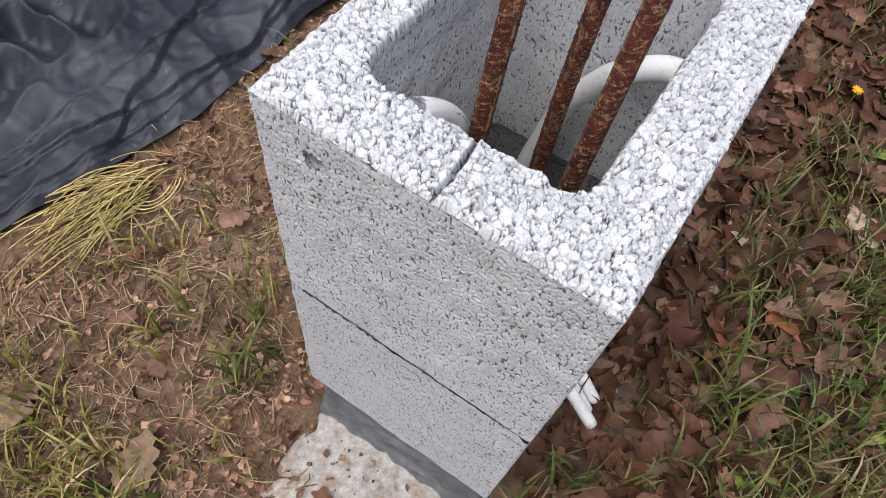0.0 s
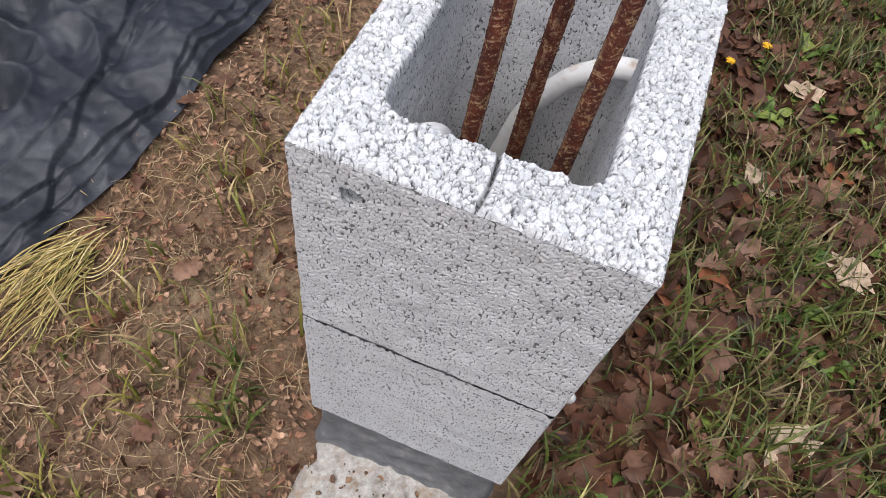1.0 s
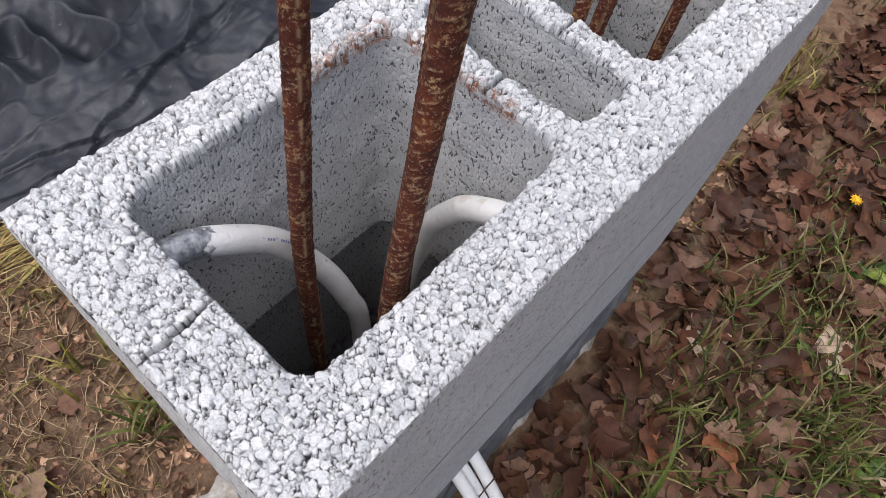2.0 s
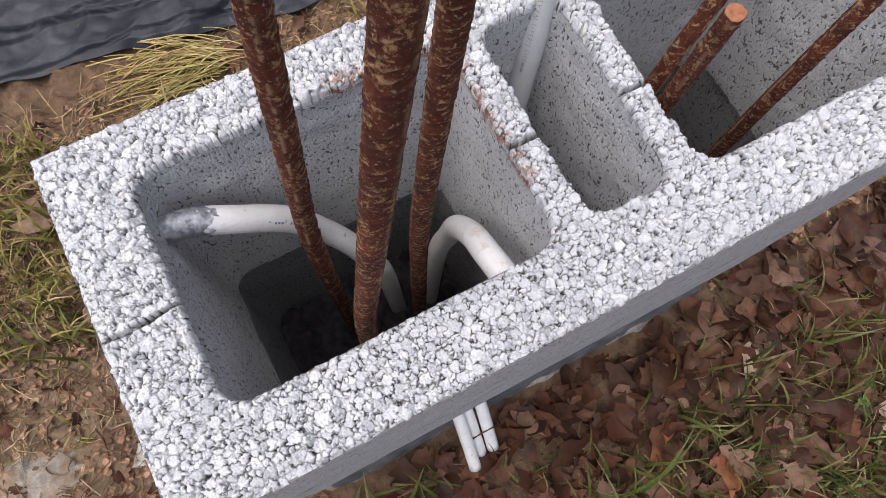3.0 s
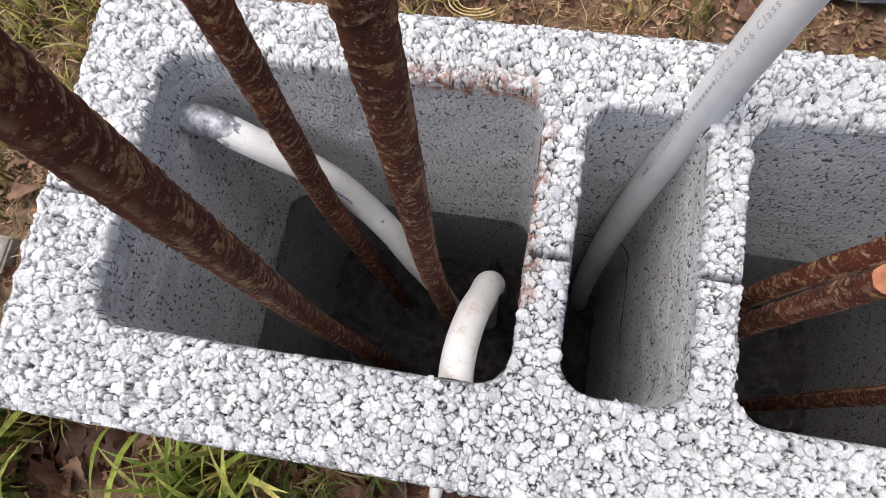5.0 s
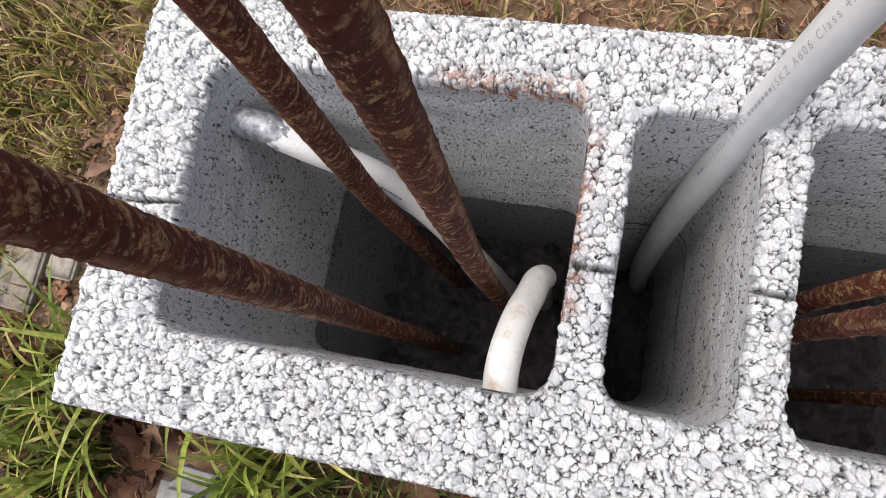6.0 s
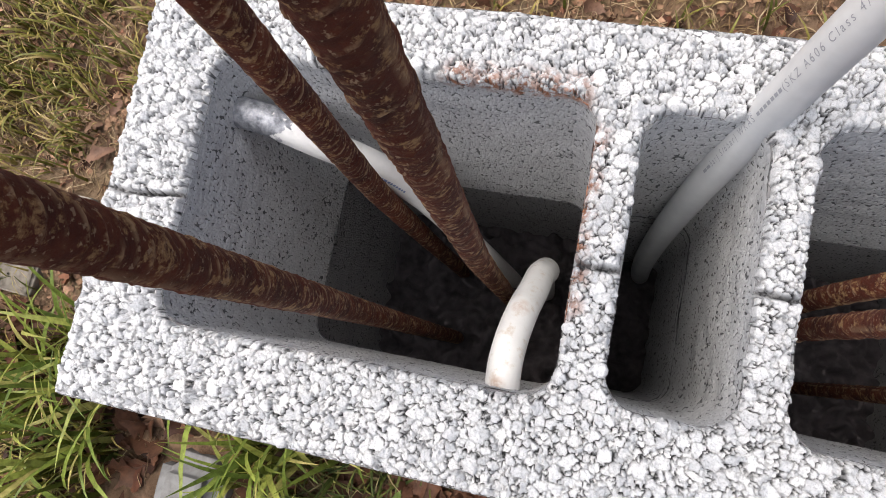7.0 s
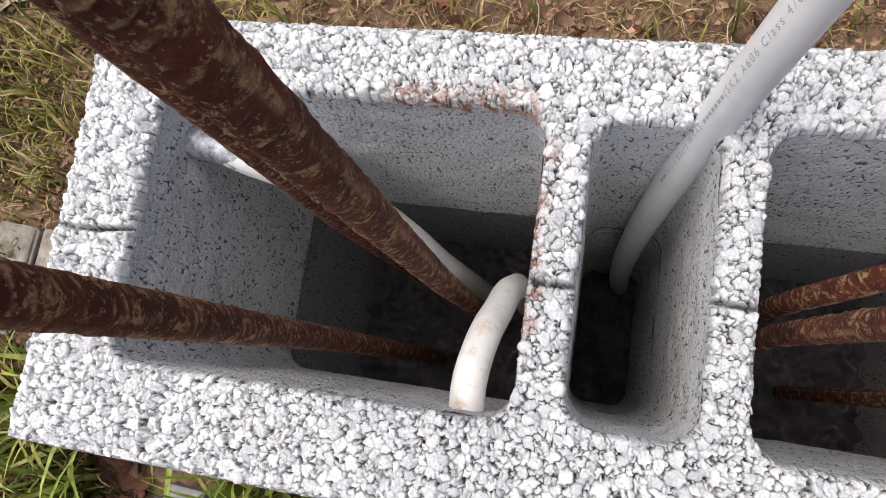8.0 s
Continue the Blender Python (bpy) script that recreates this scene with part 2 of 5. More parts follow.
for spot, radius in (((0.05, -0.33, 0), 0.22), ((-0.02, -0.25, 0), 0.16), ((-0.13, 0.16, 0), 0.10), ((0.0, -0.54, 0), 0.12), ((-0.24, 0.10, 0), 0.09)):
    q = near(SOIL, at, spot, radius)
    sand = q if sand is None else calc(SOIL, "MAXIMUM", sand, q)
sand = calc(SOIL, "MULTIPLY", sand, ramp(SOIL, noise_tex(SOIL, at, 16, 5, 0.6), [(0.36, (0, 0, 0)), (0.52, (1, 1, 1))]))
c = mix(SOIL, sand, c, ramp(SOIL, noise_tex(SOIL, at, 70, 6, 0.65), [(0.3, (0.24, 0.165, 0.10)), (0.65, (0.42, 0.31, 0.20))]))
finish(SOIL, c, noise_tex(SOIL, at, 230, 8, 0.78), 0.007, 1.0)

CORE_SOIL = material("damp_core_rubble", 0.9, 0.2)
at = coords(CORE_SOIL)
finish(CORE_SOIL, ramp(CORE_SOIL, noise_tex(CORE_SOIL, at, 60, 6), [(0.3, (0.050, 0.045, 0.050)), (0.65, (0.105, 0.095, 0.102))]), noise_tex(CORE_SOIL, at, 220, 5), 0.003)

PLASTIC = material("black_plastic_sheet", 0.50, 0.38)
at = coords(PLASTIC)
dust = ramp(PLASTIC, noise_tex(PLASTIC, at, 9, 8, 0.72), [(0.48, (0, 0, 0)), (0.72, (0.8, 0.8, 0.8))])
specks = ramp(PLASTIC, noise_tex(PLASTIC, at, 70, 6, 0.75), [(0.62, (0, 0, 0)), (0.74, (0.7, 0.7, 0.7))])
c = mix(PLASTIC, dust, (0.014, 0.0158, 0.0225), (0.060, 0.064, 0.075))
c = mix(PLASTIC, specks, c, (0.15, 0.145, 0.135))
r = ramp(PLASTIC, noise_tex(PLASTIC, at, 25, 5), [(0.3, (0.46, 0.46, 0.46)), (0.7, (0.68, 0.68, 0.68))])
finish(PLASTIC, c, noise_tex(PLASTIC, at, 35, 4, 0.55), 0.0015, 0.4, r)


def varied(name, stops, rough=0.7, scale=120, spec=0.3, island=False, bump=0.0008):
    """Colour by object or by island, with mottling and fine relief."""
    m = material(name, rough, spec)
    at = coords(m)
    if island:
        which = node(m, "ShaderNodeNewGeometry").outputs["Random Per Island"]
    else:
        which = node(m, "ShaderNodeObjectInfo").outputs["Random"]
    c = ramp(m, which, stops)
    shade = ramp(m, noise_tex(m, at, scale, 5, 0.65), [(0.3, (0.45, 0.41, 0.38)), (0.6, (1.0, 0.98, 0.95))])
    return finish(m, mix(m, 1.0, c, shade, "MULTIPLY"), noise_tex(m, at, scale * 3, 4), bump, 0.6)


LEAF_STOPS = [(0.0, (0.028, 0.014, 0.009)), (0.22, (0.059, 0.030, 0.018)), (0.42, (0.088, 0.047, 0.029)), (0.58, (0.049, 0.023, 0.013)),
              (0.74, (0.132, 0.077, 0.052)), (0.90, (0.070, 0.027, 0.014)), (1.0, (0.044, 0.023, 0.016))]
BIT_STOPS = [(0.0, (0.105, 0.060, 0.038)), (0.35, (0.245, 0.145, 0.090)), (0.65, (0.36, 0.225, 0.140)), (0.85, (0.233, 0.106, 0.064)), (1.0, (0.530, 0.343, 0.230))]
DARK_STOPS = [(p, (1.25 * r, 1.05 * g, 0.92 * b)) for p, (r, g, b) in LEAF_STOPS]
LEAF = varied("dry_oak_leaf", [(0.0, (0.095, 0.046, 0.028)), (0.2, (0.155, 0.082, 0.052)), (0.45, (0.210, 0.122, 0.082)), (0.6, (0.130, 0.060, 0.036)), (0.78, (0.250, 0.155, 0.105)), (0.92, (0.190, 0.078, 0.040)), (1.0, (0.120, 0.066, 0.045))], 0.6, 90)
LITTER = varied("dry_leaf_litter", LEAF_STOPS, 0.65, 90, island=True)
UNDER = varied("damp_leaf_litter", DARK_STOPS, 0.65, 90, island=True)
BITS = varied("trodden_leaf_bits", BIT_STOPS, 0.8, 120, island=True)
PALE_LEAF = varied("pale_dry_leaf", [(0.0, (0.40, 0.30, 0.21)), (1.0, (0.48, 0.37, 0.27))], 0.65, 90)
MUDDY_LEAF = varied("muddy_dry_leaf", [(0.0, (0.24, 0.16, 0.105)), (1.0, (0.29, 0.20, 0.135))], 0.8, 90)
ORANGE_LEAF = varied("orange_dry_leaf", [(0.0, (0.22, 0.075, 0.034)), (1.0, (0.27, 0.105, 0.05))], 0.6, 90)
GRASS_STOPS = [(0.0, (0.031, 0.048, 0.012)), (0.3, (0.066, 0.092, 0.019)), (0.58, (0.123, 0.141, 0.033)), (0.8, (0.185, 0.163, 0.057)), (1.0, (0.282, 0.229, 0.132))]
PALE_GRASS = varied("pale_grass_blade", [(0.0, (0.085, 0.10, 0.020)), (0.3, (0.165, 0.170, 0.032)), (0.58, (0.25, 0.225, 0.052)), (0.8, (0.36, 0.285, 0.10)), (1.0, (0.48, 0.37, 0.20))], 0.5, 150, island=True, bump=0.0003)
GRASS = varied("grass_blade", GRASS_STOPS, 0.5, 150, island=True, bump=0.0003)
BROAD = varied("broad_green_leaf", [(0.0, (0.055, 0.10, 0.018)), (0.5, (0.11, 0.17, 0.03)), (1.0, (0.19, 0.24, 0.05))], 0.5, 140)
DEEP_BLADE = varied("deep_green_blade", [(0.0, (0.050, 0.078, 0.018)), (0.4, (0.095, 0.125, 0.028)), (0.8, (0.15, 0.165, 0.045)), (1.0, (0.24, 0.21, 0.09))], 0.45, 150, bump=0.0003)
GREEN_BLADE = varied("green_blade", [(0.0, (0.09, 0.14, 0.025)), (0.4, (0.19, 0.25, 0.045)), (0.75, (0.30, 0.33, 0.075)), (1.0, (0.42, 0.38, 0.14))], 0.45, 150, bump=0.0003)
STRAW_STOPS = [(0.0, (0.30, 0.22, 0.085)), (0.3, (0.48, 0.36, 0.13)), (0.55, (0.30, 0.28, 0.085)), (0.8, (0.58, 0.46, 0.19)), (1.0, (0.65, 0.56, 0.33))]
STRAW = varied("yellow_straw", STRAW_STOPS, 0.55, 150, bump=0.0003)
DRY = varied("dry_stalk", [(0.0, (0.11, 0.07, 0.042)), (0.35, (0.22, 0.15, 0.09)), (0.7, (0.36, 0.26, 0.155)), (1.0, (0.55, 0.43, 0.28))], 0.75, 150, island=True)
FIBRE = varied("dry_fibre", [(0.0, (0.17, 0.105, 0.05)), (0.35, (0.30, 0.20, 0.10)), (0.7, (0.42, 0.31, 0.17)), (1.0, (0.58, 0.47, 0.30))], 0.75, 150, island=True, bump=0.0003)
PETAL = varied("yellow_petal", [(0.0, (0.70, 0.36, 0.01)), (1.0, (0.80, 0.48, 0.02))], 0.6, 200, island=True)
CRUMB = varied("soil_crumb", [(0.0, (0.07, 0.045, 0.03)), (0.6, (0.19, 0.125, 0.08)), (1.0, (0.34, 0.25, 0.17))], 0.95, 200, island=True)
STONE = varied("grey_stone", [(0.0, (0.22, 0.225, 0.23)), (1.0, (0.26, 0.263, 0.268))], 0.85, 30)
TIMBER = varied("weathered_board", [(0.0, (0.23, 0.21, 0.18)), (1.0, (0.28, 0.26, 0.23))], 0.85, 60)

# ---- mesh helpers ----


def mesh_of(name, verts, faces, mat, smooth=True):
    """A mesh from an array of places and an array of faces of one size."""
    verts, faces = np.asarray(verts, np.float32), np.asarray(faces, np.int32)
    me = bpy.data.meshes.new(name)
    k = faces.shape[1]
    me.vertices.add(len(verts))
    me.vertices.foreach_set("co", verts.ravel())
    me.loops.add(faces.size)
    me.loops.foreach_set("vertex_index", faces.ravel())
    me.polygons.add(len(faces))
    me.polygons.foreach_set("loop_start", np.arange(0, faces.size, k, dtype=np.int32))
    me.polygons.foreach_set("use_smooth", np.full(len(faces), smooth))
    me.update(calc_edges=True)
    me.validate()
    me.materials.append(mat)
    return me


def part(name, me, parent=None, label=""):
    ob = new(name, me)
    if parent is not None:
        ob.parent = parent
    return tagged(ob, label)


def grid_faces(nu, nv, closed=False):
    """Quads of a grid of nu by nv places, u first."""
    ui = np.arange(nu if closed else nu - 1)
    vi = np.arange(nv - 1)
    a, b = np.meshgrid(ui, vi, indexing="ij")
    a2 = (a + 1) % nu
    return np.stack([a * nv + b, a2 * nv + b, a2 * nv + b + 1, a * nv + b + 1], -1).reshape(-1, 4)


def join(pieces):
    """One set of places and faces out of several."""
    vs, fs, n = [], [], 0
    for v, f in pieces:
        vs.append(v)
        fs.append(np.asarray(f) + n)
        n += len(v)
    return np.concatenate(vs), np.concatenate(fs)


def band(n, lo, hi, seed):
    """Periodic noise, n by n, of wavelengths from lo to hi samples, spread about one."""
    g = np.random.default_rng(seed).standard_normal((n, n))
    fx, fy = np.meshgrid(np.fft.fftfreq(n), np.fft.fftfreq(n))
    f = np.hypot(fx, fy)
    keep = np.exp(-(f * lo) ** 4) * (1 - np.exp(-(f * hi) ** 4))
    h = np.fft.ifft2(np.fft.fft2(g) * keep).real
    return h / h.std()


STEP = 0.0005
# relief of the moulded block faces: fine grains, open pits, a slow waviness
RELIEF = (0.00010 * band(512, 3, 8, 1) - 0.0013 * np.clip(band(512, 4.5, 10, 2) - 1.0, 0, 0.6) - 0.0006 * np.clip(band(512, 2.5, 5, 3) - 1.1, 0, 0.6)
          + 0.00025 * band(512, 40, 200, 4))
SLOW = band(512, 12, 60, 5)


def sample(table, u, v, step=STEP):
    n = len(table)
    x, y = np.asarray(u) / step, np.asarray(v) / step
    i, j = np.floor(x).astype(int), np.floor(y).astype(int)
    a, b = x - i, y - j
    i0, i1, j0, j1 = i % n, (i + 1) % n, j % n, (j + 1) % n
    return (table[i0, j0] * (1 - a) * (1 - b) + table[i1, j0] * a * (1 - b) + table[i0, j1] * (1 - a) * b + table[i1, j1] * a * b)


def round_rect(x0, y0, x1, y1, r, steps, arc):
    """Loop round a rectangle: places, outward normals, running length. steps: spacing on the sides y0, x1, y1, x0."""
    pts, nor = [], []
    corners = [((x0 + r, y0 + r), (x1 - r, y0 + r), (0, -1), -90), ((x1 - r, y0 + r), (x1 - r, y1 - r), (1, 0), 0),
               ((x1 - r, y1 - r), (x0 + r, y1 - r), (0, 1), 90), ((x0 + r, y1 - r), (x0 + r, y0 + r), (-1, 0), 180)]
    for (p, q, n, a0), s in zip(corners, steps):
        p, q, n = np.array(p), np.array(q), np.array(n)
        k = max(2, int(np.linalg.norm(q - p) / s))
        for i in range(k):
            pts.append(p + (q - p) * i / k + n * r)
            nor.append(n)
        for i in range(arc):
            a = radians(a0 + 90 * i / arc)
            d = np.array((math.cos(a), math.sin(a)))
            pts.append(q + d * r)
            nor.append(d)
    pts, nor = np.array(pts), np.array(nor, float)
    run = np.concatenate([[0], np.cumsum(np.linalg.norm(np.diff(pts, axis=0), axis=1))])
    return pts, nor, run


def loop_strip(loop, inward, z0, z1, dz, hole=None, seed=0.0, ragged=0.0):
    """The upright face round a loop, with the relief of a moulded block."""
    pts, nor, run = loop
    zs = np.linspace(z0, z1, max(3, int((z1 - z0) / dz) + 1))
    U, Z = np.meshgrid(run, zs, indexing="ij")
    h = sample(RELIEF, U + seed, Z + seed * 0.7)
    edge = Z - z0
    h = h - 0.0006 * np.exp(-(edge / 0.0012) ** 2)
    if not inward:
        h = np.where(nor[:, 0][:, None] > 0.7, 0.35 * h, h)
    if ragged:
        chip = 0.5 + 0.8 * sample(SLOW, U * 1.4 + seed, Z * 0) + 0.6 * sample(SLOW, U * 5 + 1, Z * 0)
        Z = Z - ragged * np.clip(chip, 0, 3) * np.clip(1 - (z1 - Z) / 0.006, 0, 1)
    if hole is not None:
        hx, hz, hr = hole
        d = np.hypot(pts[:, 0][:, None] - hx, Z - hz) * (1 + 0.09 * sample(SLOW, U * 3, Z * 3))
        inside = (pts[:, 1][:, None] < 0.002) & (d < hr)
    sgn = -1 if inward else 1
    P = pts[:, None, :] + sgn * nor[:, None, :] * h[..., None]
    v = np.concatenate([P, Z[..., None]], -1).reshape(-1, 3)
    f = grid_faces(len(pts), len(zs), closed=True)
    if hole is not None:
        f = f[~inside.ravel()[f].all(axis=1)]
    return v, (f[:, ::-1] if inward else f)


def cap(loops, z, up):
    """A flat face between an outer loop and the loops of its openings."""
    polys = [[Vector((x, y, 0)) for x, y in lp] for lp in loops]
    tris = tessellate_polygon(polys)
    v = np.array([(p.x, p.y, z) for poly in polys for p in poly])
    out = []
    for t in tris:
        a, b, c = (v[i] for i in t)
        n = np.cross(b - a, c - a)[2]
        out.append(t if (n > 0) == up else t[::-1])
    return v, np.array(out)


# ---- the block pier ----
X0, W, L = -0.0076, 0.1904, 0.505
CELLS = [(0.0265, 0.0400, 0.150, 0.2140), (0.029, 0.2325, 0.148, 0.2815), (0.0275, 0.2980, 0.149, 0.466)]
CELL_R = 0.014


def grain_shapes(kinds, rng, fine=3):
    """Broken grains: icospheres pushed in and out, flattened on some sides."""
    shapes = []
    for k in range(kinds):
        bm = bmesh.new()
        bmesh.ops.create_icosphere(bm, subdivisions=fine, radius=1.0)
        for _ in range(9):
            n = Vector(rng.standard_normal(3)).normalized()
            cut = rng.uniform(0.45, 0.82)
            for v in bm.verts:
                d = v.co.dot(n)
                if d > cut:
                    v.co -= n * (d - cut)
        off = Vector(rng.uniform(-50, 50, 3))
        for v in bm.verts:
            v.co *= 1.10 + 0.20 * noise.noise(v.co * 1.9 + off) + 0.16 * noise.noise(v.co * 4.6 + off)
        bmesh.ops.triangulate(bm, faces=bm.faces[:])
        vs = np.array([v.co[:] for v in bm.verts])
        fs = np.array([[v.index for v in f.verts] for f in bm.faces])
        bm.free()
        shapes.append((vs, fs))
    return shapes


def solid(x, y, inset):
    """Whether (x, y) lies on the block's top, at least inset away from its edges."""
    if not (X0 + inset < x < W - inset and inset < y < L - inset):
        return False
    for x0, y0, x1, y1 in CELLS:
        r = CELL_R
        dx = max(x0 + r - x, 0, x - x1 + r)
        dy = max(y0 + r - y, 0, y - y1 + r)
        if math.hypot(dx, dy) < r + inset:
            return False
    return True


def top_height(x, y):
    """Small unevenness of the broken top: the shell dips towards its outer long edges and the corners."""
    e = min(x - X0, W - x)
    z = -0.0035 * max(0.0, 1 - e / 0.016) ** 1.5 - 0.003 * max(0.0, 1 - y / 0.012)
    return z + 0.0012 * noise.noise(Vector((x * 45, y * 45, 3.0)))


def packed_grains(rng):
    """Grains packed over the top, big ones first."""
    size, cells, out = 0.008, {}, []
    for radius, tries in ((0.0036, 150), (0.0029, 650), (0.0023, 2300), (0.0018, 7000), (0.0013, 15000), (0.0010, 22000), (0.0007, 26000)):
        for _ in range(tries):
            x, y = rng.uniform(X0, W), rng.uniform(0, L)
            r = radius * rng.uniform(0.88, 1.15)
            if not solid(x, y, r * 0.8):
                continue
            if abs(x - 0.095 - 0.0015 * math.sin(y * 90)) < r * 0.9 + 0.0006 and (y < 0.04 or 0.2 < y < 0.30 or y > 0.465):
                continue
            i, j = int(x / size), int(y / size)
            ok = True
            for a in (i - 1, i, i + 1):
                for b in (j - 1, j, j + 1):
                    for px, py, pr in cells.get((a, b), ()):
                        if (px - x) ** 2 + (py - y) ** 2 < (0.83 * (pr + r)) ** 2:
                            ok = False
                            break
                    if not ok:
                        break
                if not ok:
                    break
            if ok:
                cells.setdefault((i, j), []).append((x, y, r))
                out.append((x, y, r))
    return out


def random_turns(rng, n):
    q = rng.standard_normal((n, 4))
    q /= np.linalg.norm(q, axis=1)[:, None]
    w, x, y, z = q.T
    return np.stack([1 - 2 * (y * y + z * z), 2 * (x * y - z * w), 2 * (x * z + y * w), 2 * (x * y + z * w), 1 - 2 * (x * x + z * z), 2 * (y * z - x * w),
                     2 * (x * z - y * w), 2 * (y * z + x * w), 1 - 2 * (x * x + y * y)], -1).reshape(n, 3, 3)


def scatter(shapes, places, sizes, rng, flat=1.0):
    """Copies of the shapes, turned at random, as one set of places and triangles."""
    which = rng.integers(0, len(shapes), len(places))
    pieces = []
    for k, (vs, fs) in enumerate(shapes):
        idx = np.nonzero(which == k)[0]
        if not len(idx):
            continue
        R = random_turns(rng, len(idx))
        V = np.einsum("nij,vj->nvi", R, vs) * sizes[idx][:, None, :]
        V = V + places[idx][:, None, :]
        F = fs[None] + (np.arange(len(idx)) * len(vs))[:, None, None]
        pieces.append((V.reshape(-1, 3), F.reshape(-1, 3)))
    return join(pieces)


def block(z0, z1, fine, hole, seed, ragged=0.0, bed=0.0068, wider=0.0, damp=False):
    """A hollow three-core block; fine: spacing of its relief on end, side and cores; damp: wide cores get a darker
    lining that paints in their shade.
    """
    end, side, core = fine
    outer = round_rect(X0, 0, W, L, 0.0025, (end, side, 0.01, 0.01), 4)
    pieces, lining = [loop_strip(outer, False, z0, z1 - 0.0065, end, hole, seed, ragged)], []
    flat = [outer[0][::3]]
    for k, c in enumerate(CELLS):
        s = core * (1.0, 1.2, 1.5)[k]
        out = 0.0 if k == 1 else wider
        c = (c[0] - out, c[1] - 0.5 * out, c[2] + out, c[3] + 0.5 * out)
        lp = round_rect(*c, CELL_R, (s, s, s, s), 12)
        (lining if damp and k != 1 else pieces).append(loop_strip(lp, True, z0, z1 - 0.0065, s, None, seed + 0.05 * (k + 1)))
        flat.append(lp[0][::3])
    if hole is not None:
        th = np.linspace(0, 2 * math.pi, 40, endpoint=False)
        TT, YY = np.meshgrid(th, np.linspace(0.0005, 0.0405, 24), indexing="ij")
        rr = hole[2] + 0.0012 + 0.0005 * sample(SLOW, TT * 0.01, YY)
        bore = np.stack([hole[0] + rr * np.cos(TT), YY, hole[1] + rr * np.sin(TT)], -1).reshape(-1, 3)
        pieces.append((bore, grid_faces(40, 24, True)[:, ::-1]))
    thing = new("hollow_block")
    thing.location = (0, 0, 0)
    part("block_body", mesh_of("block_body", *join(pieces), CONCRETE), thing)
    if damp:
        part("core_lining", mesh_of("core_lining", *join(lining), SHADED_CORE), thing, "lower core walls, darkened with painted shade")
    tv, tf = cap(flat, z1 - bed, True)
    bv, bf = cap(flat, z0 + 0.001, False)
    part("block_bed", mesh_of("block_bed", *join([(tv, tf), (bv, bf)]), BED_SHADE, False), thing)
    return thing


BASE_Z, JOINT = 0.165, 0.361
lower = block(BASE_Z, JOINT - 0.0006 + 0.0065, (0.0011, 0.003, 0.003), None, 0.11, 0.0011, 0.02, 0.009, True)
tagged(lower, "light grey lightweight concrete hollow block on damp mortar", "concrete block", "stacked hollow blocks")
upper = block(JOINT + 0.0004, TOP, (0.0008, 0.0018, 0.0014), (0.031, 0.527, 0.0088), 0.0)
tagged(upper, "pale grey hollow concrete block with rough pebbly top, rust-stained core rim", "concrete block", "stacked hollow blocks")

rng = np.random.default_rng(7)
grains = packed_grains(rng)
shapes = grain_shapes(12, rng, 2)


